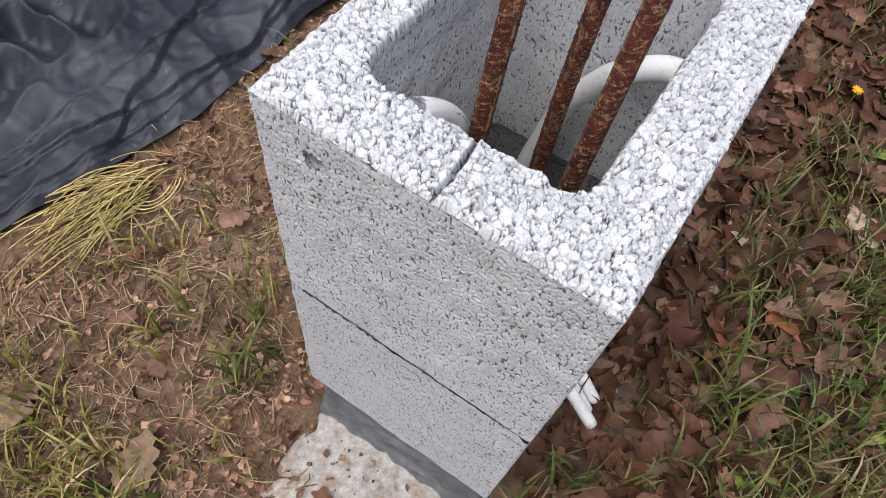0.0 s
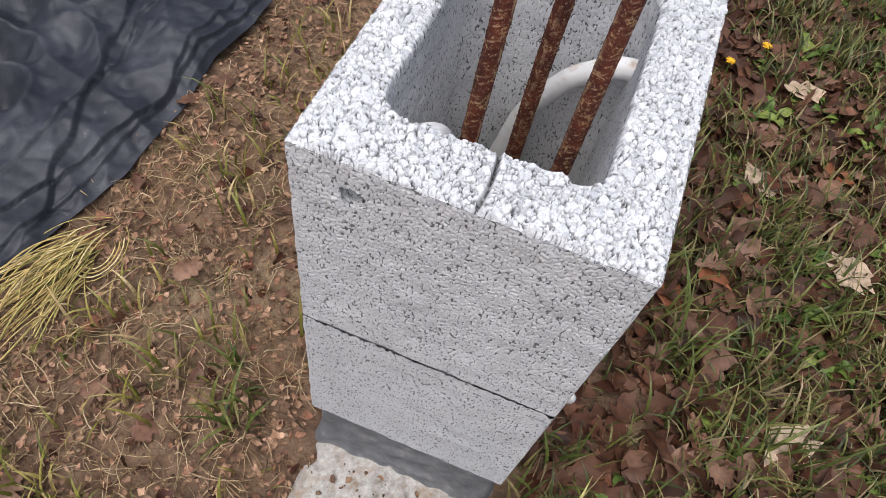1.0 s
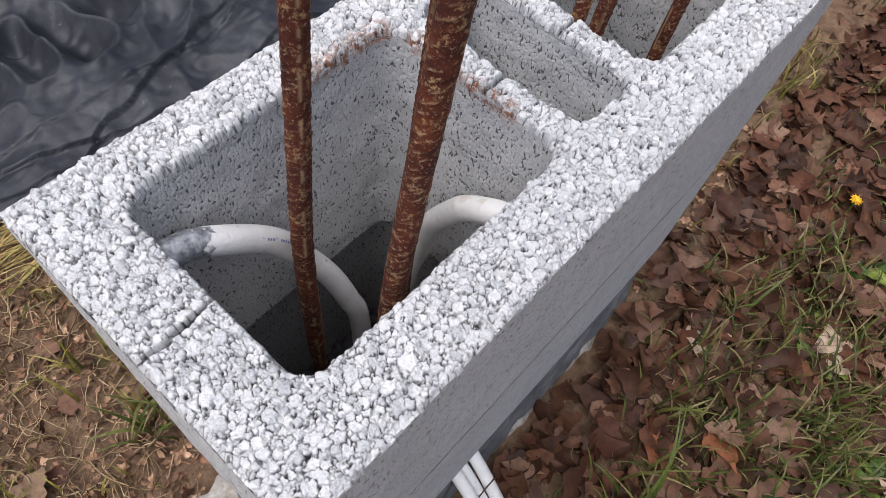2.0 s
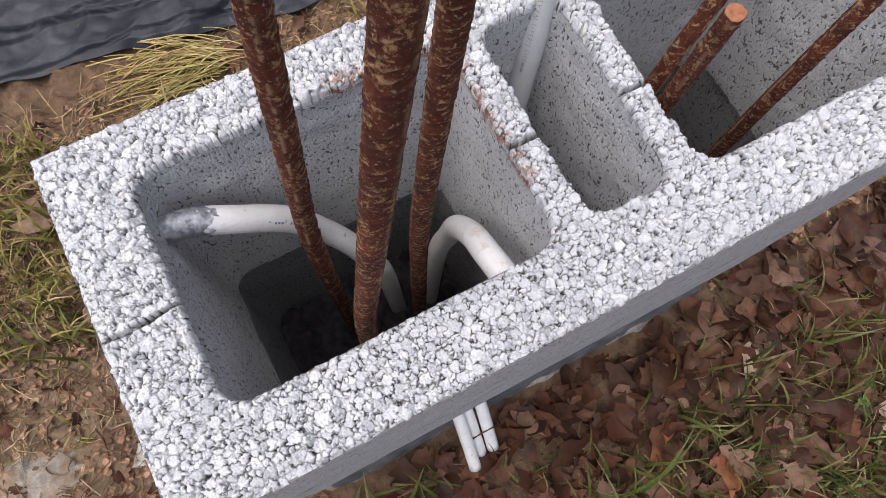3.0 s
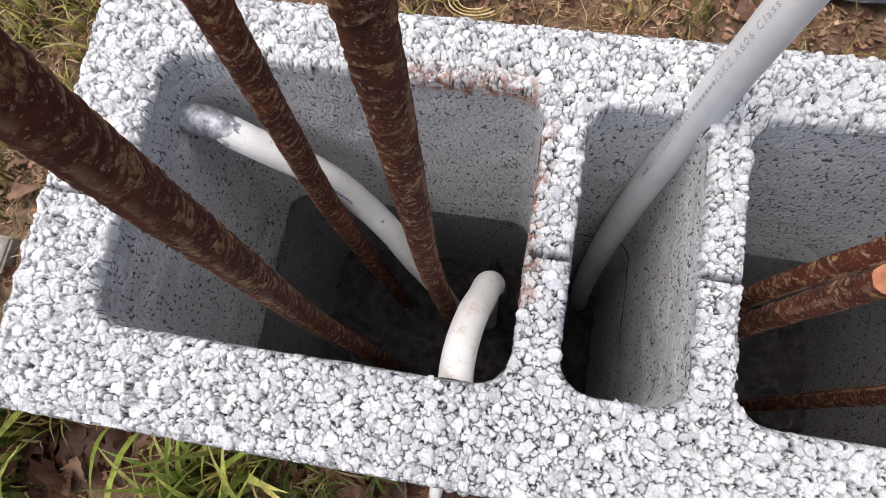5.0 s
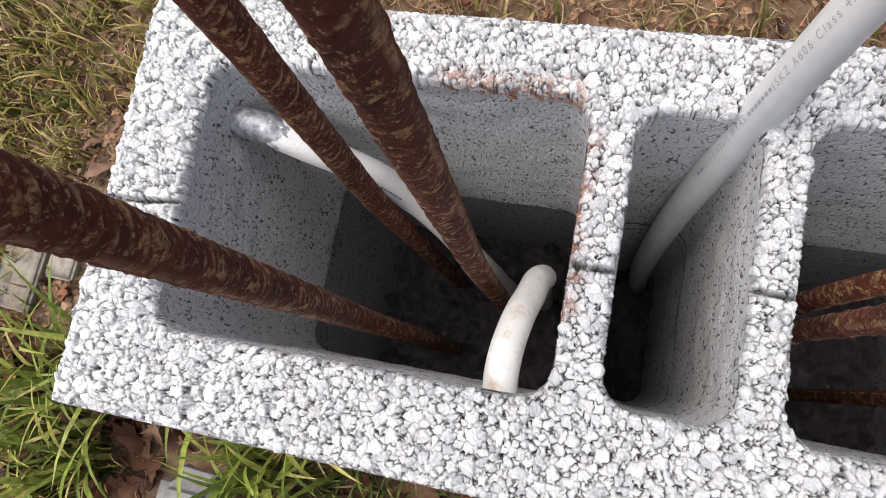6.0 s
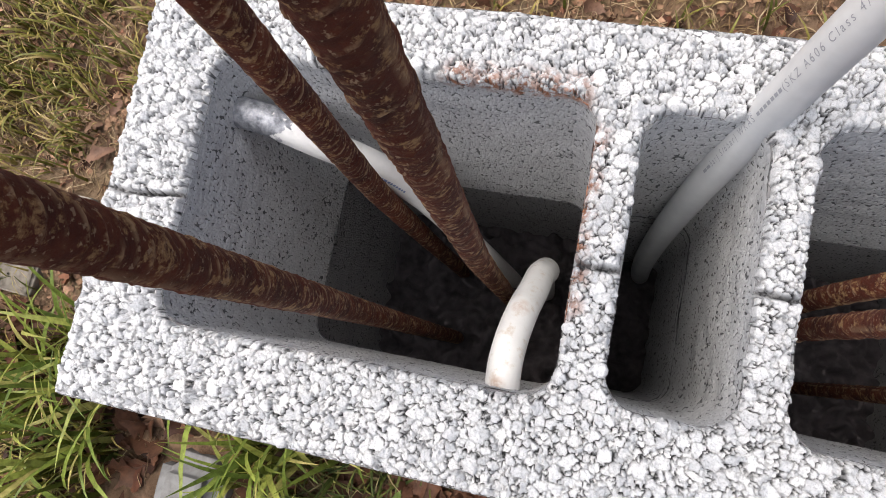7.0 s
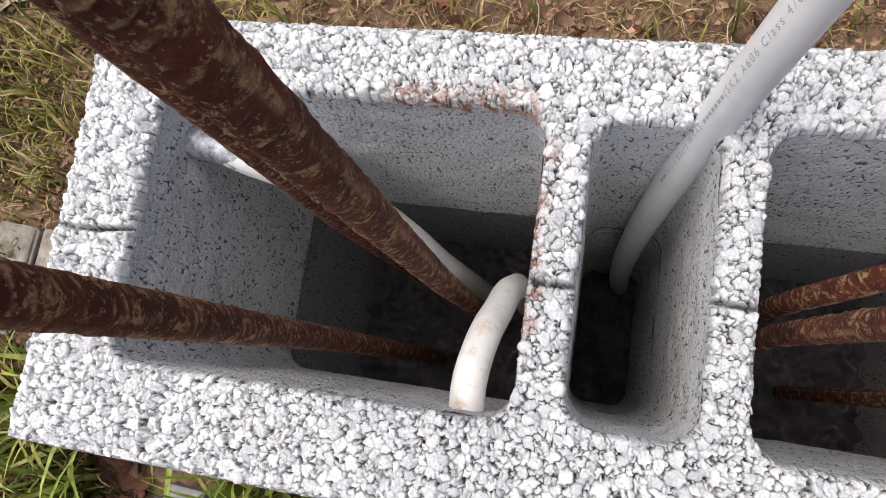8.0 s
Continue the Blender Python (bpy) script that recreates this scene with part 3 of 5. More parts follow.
def cobbled_top(step=0.00038):
    """The broken top as one skin of tight packed grains: each domed and tilted its own way, with narrow cracks between."""
    nx, ny = int((W - X0 + 0.004) / step), int((L + 0.004) / step)
    gx, gy = X0 - 0.002 + step * np.arange(nx), -0.002 + step * np.arange(ny)
    X, Y = np.meshgrid(gx, gy, indexing="ij")
    wobble = band(512, 5, 12, 41)
    wx = X + 0.00034 * sample(wobble, X, Y, 0.0004)
    wy = Y + 0.00034 * sample(wobble, X + 0.13, Y + 0.07, 0.0004)
    first, second = np.full(X.shape, 1.0), np.full(X.shape, 1.0)
    level, tone_of = np.zeros(X.shape), np.zeros(X.shape)
    for x, y, r in grains:
        reach = r + 0.0055
        i0, i1 = max(int((x - reach - gx[0]) / step), 0), min(int((x + reach - gx[0]) / step) + 2, nx)
        j0, j1 = max(int((y - reach - gy[0]) / step), 0), min(int((y + reach - gy[0]) / step) + 2, ny)
        dx, dy = wx[i0:i1, j0:j1] - x, wy[i0:i1, j0:j1] - y
        stretch, turn = rng.uniform(0.0, 0.35), rng.uniform(0, 3.14)
        u, v = dx * math.cos(turn) + dy * math.sin(turn), dy * math.cos(turn) - dx * math.sin(turn)
        d = np.hypot(u * (1 - stretch), v * (1 + stretch)) - r
        F, G = first[i0:i1, j0:j1], second[i0:i1, j0:j1]
        won = d < F
        G[:] = np.where(won, F, np.minimum(G, d))
        F[:] = np.where(won, d, F)
        lean = rng.normal(0, 0.13, 2)
        drop = rng.uniform(-0.0008, 0.0006) - (0.0016 if rng.uniform() < 0.07 else 0) + 0.05 * r
        top = drop + lean[0] * dx + lean[1] * dy - 0.07 * (dx * dx + dy * dy) / r
        level[i0:i1, j0:j1] = np.where(won, top, level[i0:i1, j0:j1])
        tone_of[i0:i1, j0:j1] = np.where(won, rng.uniform(), tone_of[i0:i1, j0:j1])
    gap = second - first
    strong = np.clip(0.85 + 0.55 * sample(SLOW, X * 1.6 + 0.05, Y * 1.6), 0.38, 1.25)
    Z = level - 0.0023 * strong * np.exp(-(gap / 0.00036) ** 1.6) + 0.00014 * sample(wobble, X + 0.2, Y, 0.00026)
    # distance inside the outline, ragged by grains
    edge = np.minimum(np.minimum(X - X0, W - X), np.minimum(Y, L - Y))
    for x0, y0, x1, y1 in CELLS:
        ddx = np.maximum(np.maximum(x0 + CELL_R - X, X - x1 + CELL_R), 0)
        ddy = np.maximum(np.maximum(y0 + CELL_R - Y, Y - y1 + CELL_R), 0)
        edge = np.minimum(edge, np.hypot(ddx, ddy) - CELL_R)
    edge = edge + 0.5 * np.clip(level, -0.002, 0.001) - 0.0002
    near_side = np.minimum(X - X0, W - X)
    dip = -0.0035 * np.clip(1 - near_side / 0.016, 0, 1) ** 1.5 - 0.003 * np.clip(1 - Y / 0.012, 0, 1) + 0.0010 * sample(SLOW, X * 0.7, Y * 0.7)
    Z = TOP - 0.0006 + Z + dip - 0.0035 * np.exp(-np.clip(edge, 0, 1) / 0.0009)
    groove = np.exp(-((X - 0.095 - 0.0015 * np.sin(Y * 90)) / 0.0011) ** 2)
    notched = (Y < 0.042) | ((Y > 0.2) & (Y < 0.305)) | (Y > 0.46)
    Z -= 0.0060 * groove * notched
    keep = edge > 0
    Z = np.where(keep, np.maximum(Z, TOP - 0.0062), TOP - 0.0078)
    f = grid_faces(nx, ny)
    f = f[keep.ravel()[f].any(axis=1)]
    used, f = np.unique(f, return_inverse=True)
    v = np.stack([X, Y, Z], -1).reshape(-1, 3)[used]
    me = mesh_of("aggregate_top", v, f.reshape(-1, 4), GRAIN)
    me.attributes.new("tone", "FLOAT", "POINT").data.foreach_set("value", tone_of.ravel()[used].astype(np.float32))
    # weight of the painted shade: narrow gaps and the notch groove
    me.attributes.new("gap_shade", "FLOAT", "POINT").data.foreach_set("value", np.clip(strong * np.exp(-(gap / 0.00040) ** 2) + 0.9 * groove * notched, 0, 1).ravel()[used].astype(np.float32))
    return me


# whole grains that stand proud, most of them along the edges
proud = [(x, y, r) for x, y, r in grains if r > 0.0014 and (not solid(x, y, 0.0035) and rng.uniform() < 0.8 or rng.uniform() < 0.06)]
P = np.array([(x, y, TOP - 0.0030 + r * 0.1 + top_height(x, y) + rng.uniform(-0.0012, 0.0002)) for x, y, r in proud])
S = np.array([(r * rng.uniform(0.95, 1.2), r * rng.uniform(0.95, 1.2), r * rng.uniform(0.8, 1.0)) for x, y, r in proud])
loose = mesh_of("loose_aggregate", *scatter(shapes, P, S, rng), GRAIN)
loose.attributes.new("tone", "FLOAT", "POINT").data.foreach_set("value", np.repeat(rng.uniform(0, 1, len(loose.vertices) // 6 + 1), 6)[:len(loose.vertices)].astype(np.float32) * 0.3 + 0.5)
tagged(part("loose_aggregate", loose, upper, "white broken aggregate grains"), kind="stuff")
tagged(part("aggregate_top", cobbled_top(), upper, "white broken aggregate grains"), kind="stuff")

# damp mortar bed under the lower block, on the footing


def mortar_bed():
    lp = round_rect(X0 + 0.006, 0.007, W - 0.005, L - 0.006, 0.006, (0.004, 0.006, 0.02, 0.01), 4)
    pts, nor, run = lp
    zs = np.linspace(0.0, BASE_Z + 0.001, 28)
    UU, Z = np.meshgrid(run, zs, indexing="ij")
    k = np.clip(1 - (Z - GROUND) / (BASE_Z - GROUND), 0, 1)
    h = 0.001 * sample(SLOW, UU * 0.4, Z * 0.4) + 0.010 * k ** 3
    Pp = pts[:, None, :] + nor[:, None, :] * h[..., None]
    v = np.concatenate([Pp, Z[..., None]], -1).reshape(-1, 3)
    return mesh_of("mortar_bed", v, grid_faces(len(pts), len(zs), True), MORTAR)


tagged(part("mortar_bed", mortar_bed()), "dark grey damp trowelled mortar bed under the blocks", "mortar", kind="structure")

# ---- ground ----


def spread(near_r, near_step, far):
    a = list(np.arange(0, near_r, near_step))
    s = near_step
    while a[-1] < far:
        s *= 1.22
        a.append(a[-1] + s)
    a = np.array(a)
    return np.concatenate([-a[:0:-1], a])


BUMPS = band(512, 5, 40, 11)
CLODS = band(512, 2.5, 9, 12)
SWELL = band(512, 60, 240, 13)


def ground_height(x, y):
    x, y = np.asarray(x, float), np.asarray(y, float)
    fade = np.clip(1.8 - np.hypot(x, y - 0.2), 0, 1)
    h = 0.0045 * sample(BUMPS, x, y, 0.006) + 0.0022 * sample(CLODS, x, y, 0.004) + 0.008 * sample(SWELL, x, y, 0.006)
    return GROUND + fade * h - 0.004


xs, ys = spread(1.1, 0.009, 400), spread(1.2, 0.009, 400)
GX, GY = np.meshgrid(xs + 0.1, ys + 0.25, indexing="ij")
GZ = ground_height(GX, GY)
ground = part("ground", mesh_of("ground", np.stack([GX, GY, GZ], -1).reshape(-1, 3), grid_faces(len(xs), len(ys)), SOIL))
tagged(ground, "brown bare soil with mossy patches and trodden clods", "ground", kind="structure")


def footing():
    n = 220
    a = np.linspace(0, 2 * math.pi, n, endpoint=False)
    rings = []
    for k, (s, z) in enumerate(((1.1, -0.03), (1.04, -0.008), (1.0, 0.0), (0.94, 0.006), (0.86, 0.010), (0.76, 0.013), (0.64, 0.015), (0.5, 0.016), (0.35, 0.016), (0.2, 0.016), (0.02, 0.016))):
        row = []
        for t in a:
            c, q = math.cos(t), math.sin(t)
            e = 1 / (abs(c) ** 5 + abs(q) ** 5) ** 0.2
            wob = 1 + 0.05 * noise.noise(Vector((c * 2.2, q * 2.2, 0.4))) + 0.05 * noise.noise(Vector((c * 7, q * 7, 1.4))) + 0.03 * noise.noise(Vector((c * 21, q * 21, 2.4)))
            x, y = 0.09 + 0.10 * e * c * s * wob, 0.19 + 0.36 * e * q * s * wob
            row.append((x, y, GROUND + z + 0.005 * noise.noise(Vector((x * 25, y * 25, 0))) + 0.002 * noise.noise(Vector((x * 90, y * 90, 5)))))
        rings.append(row)
    v = np.array(rings).transpose(1, 0, 2).reshape(-1, 3)
    return mesh_of("footing", v, grid_faces(n, len(rings), True), FOOTING)


tagged(part("footing", footing()), "pale dusty rough concrete footing smeared with soil", "footing", kind="structure")


def spill(x0, y0, rx, ry, seed):
    """A thin crust of spilt concrete on the soil."""
    n = 80
    a = np.linspace(0, 2 * math.pi, n, endpoint=False)
    rows = []
    for s_, z in ((1.15, -0.012), (1.0, -0.001), (0.85, 0.003), (0.6, 0.005), (0.35, 0.006), (0.03, 0.006)):
        row = []
        for t in a:
            c_, q_ = math.cos(t), math.sin(t)
            wob = 1 + 0.35 * noise.noise(Vector((c_ * 1.5, q_ * 1.5, seed))) + 0.22 * noise.noise(Vector((c_ * 5, q_ * 5, seed + 3)))
            x, y = x0 + rx * c_ * s_ * wob, y0 + ry * q_ * s_ * wob
            row.append((x, y, float(ground_height(x, y)) + z + 0.004 * noise.noise(Vector((x * 60, y * 60, seed)))))
        rows.append(row)
    v = np.array(rows).transpose(1, 0, 2).reshape(-1, 3)
    return mesh_of("concrete_spill", v, grid_faces(n, len(rows), True), SPILL)


for spot in ((0.033, -0.295, 0.035, 0.055, 1.0), (0.065, -0.365, 0.022, 0.04, 2.0), (0.09, -0.31, 0.014, 0.018, 3.0), (0.035, -0.38, 0.015, 0.02, 4.0)):
    tagged(part("concrete_spill", spill(*spot)), "thin pale crust of spilt concrete on the mud", "concrete", "concrete spills")


def core_fill():
    x, y = np.meshgrid(np.linspace(0.010, 0.167, 80), np.linspace(0.024, 0.48, 200), indexing="ij")
    z = BASE_Z + 0.012 + 0.006 * sample(BUMPS, x, y, 0.002) + 0.002 * sample(CLODS, x, y, 0.003)
    return mesh_of("core_fill", np.stack([x, y, z], -1).reshape(-1, 3), grid_faces(80, 200), CORE_SOIL)


tagged(part("core_fill", core_fill()), "dark lumpy damp rubble at the bottom of the block cores", "rubble", kind="structure")

# ---- reinforcing bars ----


def rebar(name, foot, slope, z0, z1, radius=0.0060, turn=0.0):
    """A ribbed bar along a leaning line through foot at the block's top; with crescent ribs and two long ribs."""
    nt = 28
    marks = [z for z in (z0, 0.34, 0.86) if z < z1] + [z1]
    s = np.concatenate([np.arange(a, c, step) for a, c, step in zip(marks[:-1], marks[1:], (0.004, 0.0009, 0.0018))] + [[z1]]) - z0
    n = len(s)
    th = np.linspace(0, 2 * math.pi, nt, endpoint=False)
    TH, S_ = np.meshgrid(th, s, indexing="ij")
    side = np.sin(TH + turn)
    phase = (S_ + np.where(side > 0, 1, -1) * 0.0030 * np.cos(TH + turn)) / 0.0050
    tri = np.abs((phase % 1) - 0.5) * 2
    worn = np.clip(0.7 + 0.35 * sample(SLOW, TH * 0.007 + turn, S_ * 1.7 + 0.1 * turn), 0.1, 1)
    rib = np.clip((tri - 0.66) / 0.24, 0, 1) * np.clip(np.abs(side) * 1.6 - 0.3, 0, 1) * worn
    long_rib = np.exp(-(side / 0.16) ** 2)
    r = radius + 0.00050 * np.maximum(rib, 0.9 * long_rib) + 0.00022 * sample(RELIEF * 900, TH * 0.007, S_) + 0.00009 * sample(SLOW, TH * 0.007 + turn, S_)
    rise = z0 + S_ - TOP
    rise = np.where(rise > -0.04, rise, -0.04 - 0.05 * (1 - np.exp((rise + 0.04) / 0.05)))
    x = foot[0] + slope[0] * rise + r * np.cos(TH)
    y = foot[1] + slope[1] * rise + r * np.sin(TH)
    v = np.stack([x, y, z0 + S_], -1).reshape(-1, 3)
    me = mesh_of("reinforcing_bar", v, grid_faces(nt, n, True), RUST)
    me.attributes.new("rib", "FLOAT", "POINT").data.foreach_set("value", (np.maximum(rib, 0.9 * long_rib) ** 2).astype(np.float32).ravel())
    bar = part("reinforcing_bar", me)
    # sawn end
    c = np.array([foot[0] + slope[0] * (z1 - TOP), foot[1] + slope[1] * (z1 - TOP), z1 + 0.0002])
    ring = np.stack([x[:, -1], y[:, -1], np.full(nt, z1)], -1)
    ev = np.concatenate([ring, [c]])
    ef = np.array([(i, (i + 1) % nt, nt) for i in range(nt)])
    part("cut_end", mesh_of("cut_end", ev, ef, CUT_STEEL, False), bar, "paler sawn rusty end")
    return tagged(bar, name, "rebar", "reinforcing bars in the cores")


BAR = "rusty ribbed steel reinforcing bar standing in the block core"
rebar(BAR, (0.0660, 0.1121), (0.0085, 0.0837), 0.15, 1.16, turn=0.4)
rebar(BAR, (0.0927, 0.1700), (0.0128, 0.0626), 0.15, 1.16, turn=1.7)
rebar(BAR, (0.1291, 0.1200), (0.0090, 0.1151), 0.15, 1.16, turn=2.6)
rebar("short rusty bar with a sawn end in the far core", (0.0989, 0.3265), (0.0271, 0.0283), 0.15, 0.602, 0.0051, turn=1.0)
rebar(BAR, (0.0739, 0.3523), (-0.1145, 0.367), 0.15, 1.0, 0.0051, turn=0.0)
rebar(BAR, (0.1139, 0.4201), (-0.0219, 0.1652), 0.15, 1.0, 0.0051, turn=2.0)

# ---- plastic pipes ----


def smooth_path(points, n):
    """Points of a Catmull-Rom curve through the given ones."""
    p = np.array(points, float)
    p = np.concatenate([[2 * p[0] - p[1]], p, [2 * p[-1] - p[-2]]])
    out = []
    for i in range(1, len(p) - 2):
        for t in np.linspace(0, 1, n, endpoint=False):
            a, b, c, d = p[i - 1], p[i], p[i + 1], p[i + 2]
            out.append(0.5 * (2 * b + (c - a) * t + (2 * a - 5 * b + 4 * c - d) * t * t + (3 * b - a - 3 * c + d) * t ** 3))
    out.append(p[-2])
    return np.array(out)


def frames_along(path):
    """Two cross directions at each place of a path, turning as little as they can."""
    tan = np.gradient(path, axis=0)
    tan /= np.linalg.norm(tan, axis=1)[:, None]
    ref = np.array((0.3, 0.2, 1.0)) if abs(tan[0][2]) < 0.9 else np.array((1.0, 0, 0))
    A, B = [], []
    a = ref - tan[0] * (ref @ tan[0])
    for t in tan:
        a = a - t * (a @ t)
        a /= np.linalg.norm(a)
        A.append(a.copy())
        B.append(np.cross(t, a))
    return tan, np.array(A), np.array(B)


def tube_mesh(name, path, r, mat, seg=28, wall=0.0022):
    """A pipe along a path, with its wall and open ends."""
    tan, A, B = frames_along(path)
    th = np.linspace(0, 2 * math.pi, seg, endpoint=False)
    rows = []
    inner = r - wall
    c, s = np.cos(th)[:, None], np.sin(th)[:, None]

    def ring(i, q, back=0.0):
        return path[i] - tan[i] * back + q * (c * A[i] + s * B[i])
    rows.append(ring(0, inner, -0.012))
    rows.append(ring(0, inner))
    rows.append(ring(0, r - 0.0003))
    rows += [ring(i, r) for i in range(len(path))]
    rows.append(ring(-1, r - 0.0003))
    rows.append(ring(-1, inner))
    rows.append(ring(-1, inner, 0.012))
    v = np.array(rows).transpose(1, 0, 2).reshape(-1, 3)
    return mesh_of(name, v, grid_faces(seg, len(rows), True), mat)


def print_on(pipe, path, r, start, facing, words, height, mat):
    """Words or plain bars printed along a pipe, laid onto its round. words: text, or a length in metres for a bar."""
    tan, A, B = frames_along(path)
    run = np.concatenate([[0], np.cumsum(np.linalg.norm(np.diff(path, axis=0), axis=1))])
    pieces_v, pieces_f = [], []
    count, u = 0, start
    for w in words:
        if isinstance(w, str):
            cu = bpy.data.curves.new("print", "FONT")
            cu.body, cu.size, cu.space_character = w, height * 1.35, 1.45
            ob = bpy.data.objects.new("print", cu)
            me = ob.to_mesh()
            me.calc_loop_triangles()
            v = np.array([q.co[:] for q in me.vertices])
            f = [tuple(t.vertices) for t in me.loop_triangles]
            ob.to_mesh_clear()
            bpy.data.objects.remove(ob)
            bpy.data.curves.remove(cu)
            width = v[:, 0].max()
            step = 0.0030
        else:
            k = max(2, int(w / 0.002) + 1)
            gx, gy = np.meshgrid(np.linspace(0, w, k), np.linspace(height * 0.15, height * 0.6, 3), indexing="ij")
            v = np.stack([gx, gy, gx * 0], -1).reshape(-1, 3)
            q = grid_faces(k, 3)
            f = [tuple(t) for t in np.concatenate([q[:, [0, 1, 2]], q[:, [0, 2, 3]]])]
            width, step = w, 0.0008
        s = u + v[:, 0]
        cx = [np.interp(s, run, path[:, i]) for i in range(3)]
        ax = [np.interp(s, run, A[:, i]) for i in range(3)]
        bx = [np.interp(s, run, B[:, i]) for i in range(3)]
        ang = facing - (v[:, 1] - height * 0.4) / r
        rr = r + 0.00015
        pos = np.stack([cx[i] + rr * (np.cos(ang) * ax[i] + np.sin(ang) * bx[i]) for i in range(3)], -1)
        pieces_v.append(pos)
        pieces_f += [tuple(i + count for i in t) for t in f]
        count += len(pos)
        u += width + step
    me = mesh_of("print", np.concatenate(pieces_v), np.array(pieces_f), mat, False)
    part("print", me, pipe, "small printed line along the pipe")


PIPE_R = 0.0080
run1 = smooth_path([(0.0424, 0.033, 0.5245), (0.0449, 0.0532, 0.5250), (0.0483, 0.0752, 0.5105), (0.0497, 0.1000, 0.4812), (0.0533, 0.1166, 0.4451), (0.0592, 0.1291, 0.4125), (0.0650, 0.1380, 0.3752), (0.0679, 0.1457, 0.3304), (0.0650, 0.1531, 0.168)], 12)
pipe = part("plastic_pipe", tube_mesh("plastic_pipe", run1, 0.0080, FOIL))
tagged(pipe, "white plastic pipe, scuffed to bare aluminium at its end wall", "pipe", "water pipes in the cores")
print_on(pipe, run1, 0.0080, 0.062, 0.55, ("*", 0.0016, 0.0016, 0.0018, "*", 0.0014, 0.0017, 0.0011, 0.0016, 0.0009, 0.0024, 0.0016, 0.0012, 0.0017, 0.0014, 0.0017, 0.0012, 0.0016), 0.0030, BLUE_INK)

run2 = smooth_path([(0.173, 0.1925, 0.5036), (0.1556, 0.1912, 0.5115), (0.1400, 0.1902, 0.5105), (0.1262, 0.1905, 0.5010), (0.1125, 0.1920, 0.4870), (0.1005, 0.1938, 0.4660), (0.0885, 0.1945, 0.4400), (0.0800, 0.1950, 0.3985), (0.0735, 0.1900, 0.3389), (0.0715, 0.1850, 0.168)], 12)
pipe = part("plastic_pipe", tube_mesh("plastic_pipe", run2, PIPE_R, WHITE_PIPE))
tagged(pipe, "dusty white plastic pipe arching out of the core wall and down", "pipe", "water pipes in the cores")

zs3 = np.linspace(0.18, 0.97, 90)
d3 = zs3 - TOP
run3 = np.stack([0.0252 - 0.1114 * d3 - 0.1835 * d3 ** 2, 0.2785 + 0.1406 * d3 + 0.2856 * d3 ** 2, zs3], -1)
pipe = part("plastic_pipe", tube_mesh("plastic_pipe", run3, 0.0081, GREY_PIPE))
tagged(pipe, "pale grey printed plastic pipe leaning up out of the narrow core", "pipe", "water pipes in the cores")
print_on(pipe, run3, 0.0081, 0.322, -1.0, (0.004, 0.004, "bar)", "5/6bar)", "WRAS", 0.0022, 0.0022, 0.0022, 0.0022, 0.0022, 0.0022, 0.0022, "(SKZ", "A606", "Class", "4/6bar)"), 0.0032, INK)

for k, (foot, tip) in enumerate((((0.165, 0.162, 0.134), (0.246, 0.153, 0.075)), ((0.165, 0.173, 0.126), (0.235, 0.166, 0.070)), ((0.165, 0.190, 0.130), (0.236, 0.181, 0.072)))):
    mid = [(a + b) / 2 + (0, 0, 0.006)[i] for i, (a, b) in enumerate(zip(foot, tip))]
    pipe = part("plastic_pipe", tube_mesh("plastic_pipe", smooth_path([foot, mid, tip], 8), 0.0069, WHITE_PIPE))
    tagged(pipe, "short white pipe end sticking out at the foot of the wall", "pipe", "pipe stubs at the wall foot")
ring = smooth_path([(0.218, 0.146, 0.095), (0.218, 0.157, 0.1035), (0.217, 0.170, 0.0975), (0.217, 0.187, 0.1015), (0.218, 0.195, 0.091)], 8)
tagged(part("tie_wire", tube_mesh("tie_wire", ring, 0.0009, WIRE, 8, 0.0004)), "thin rusty binding wire round the white pipe stubs", "wire")

# ---- black plastic sheet ----


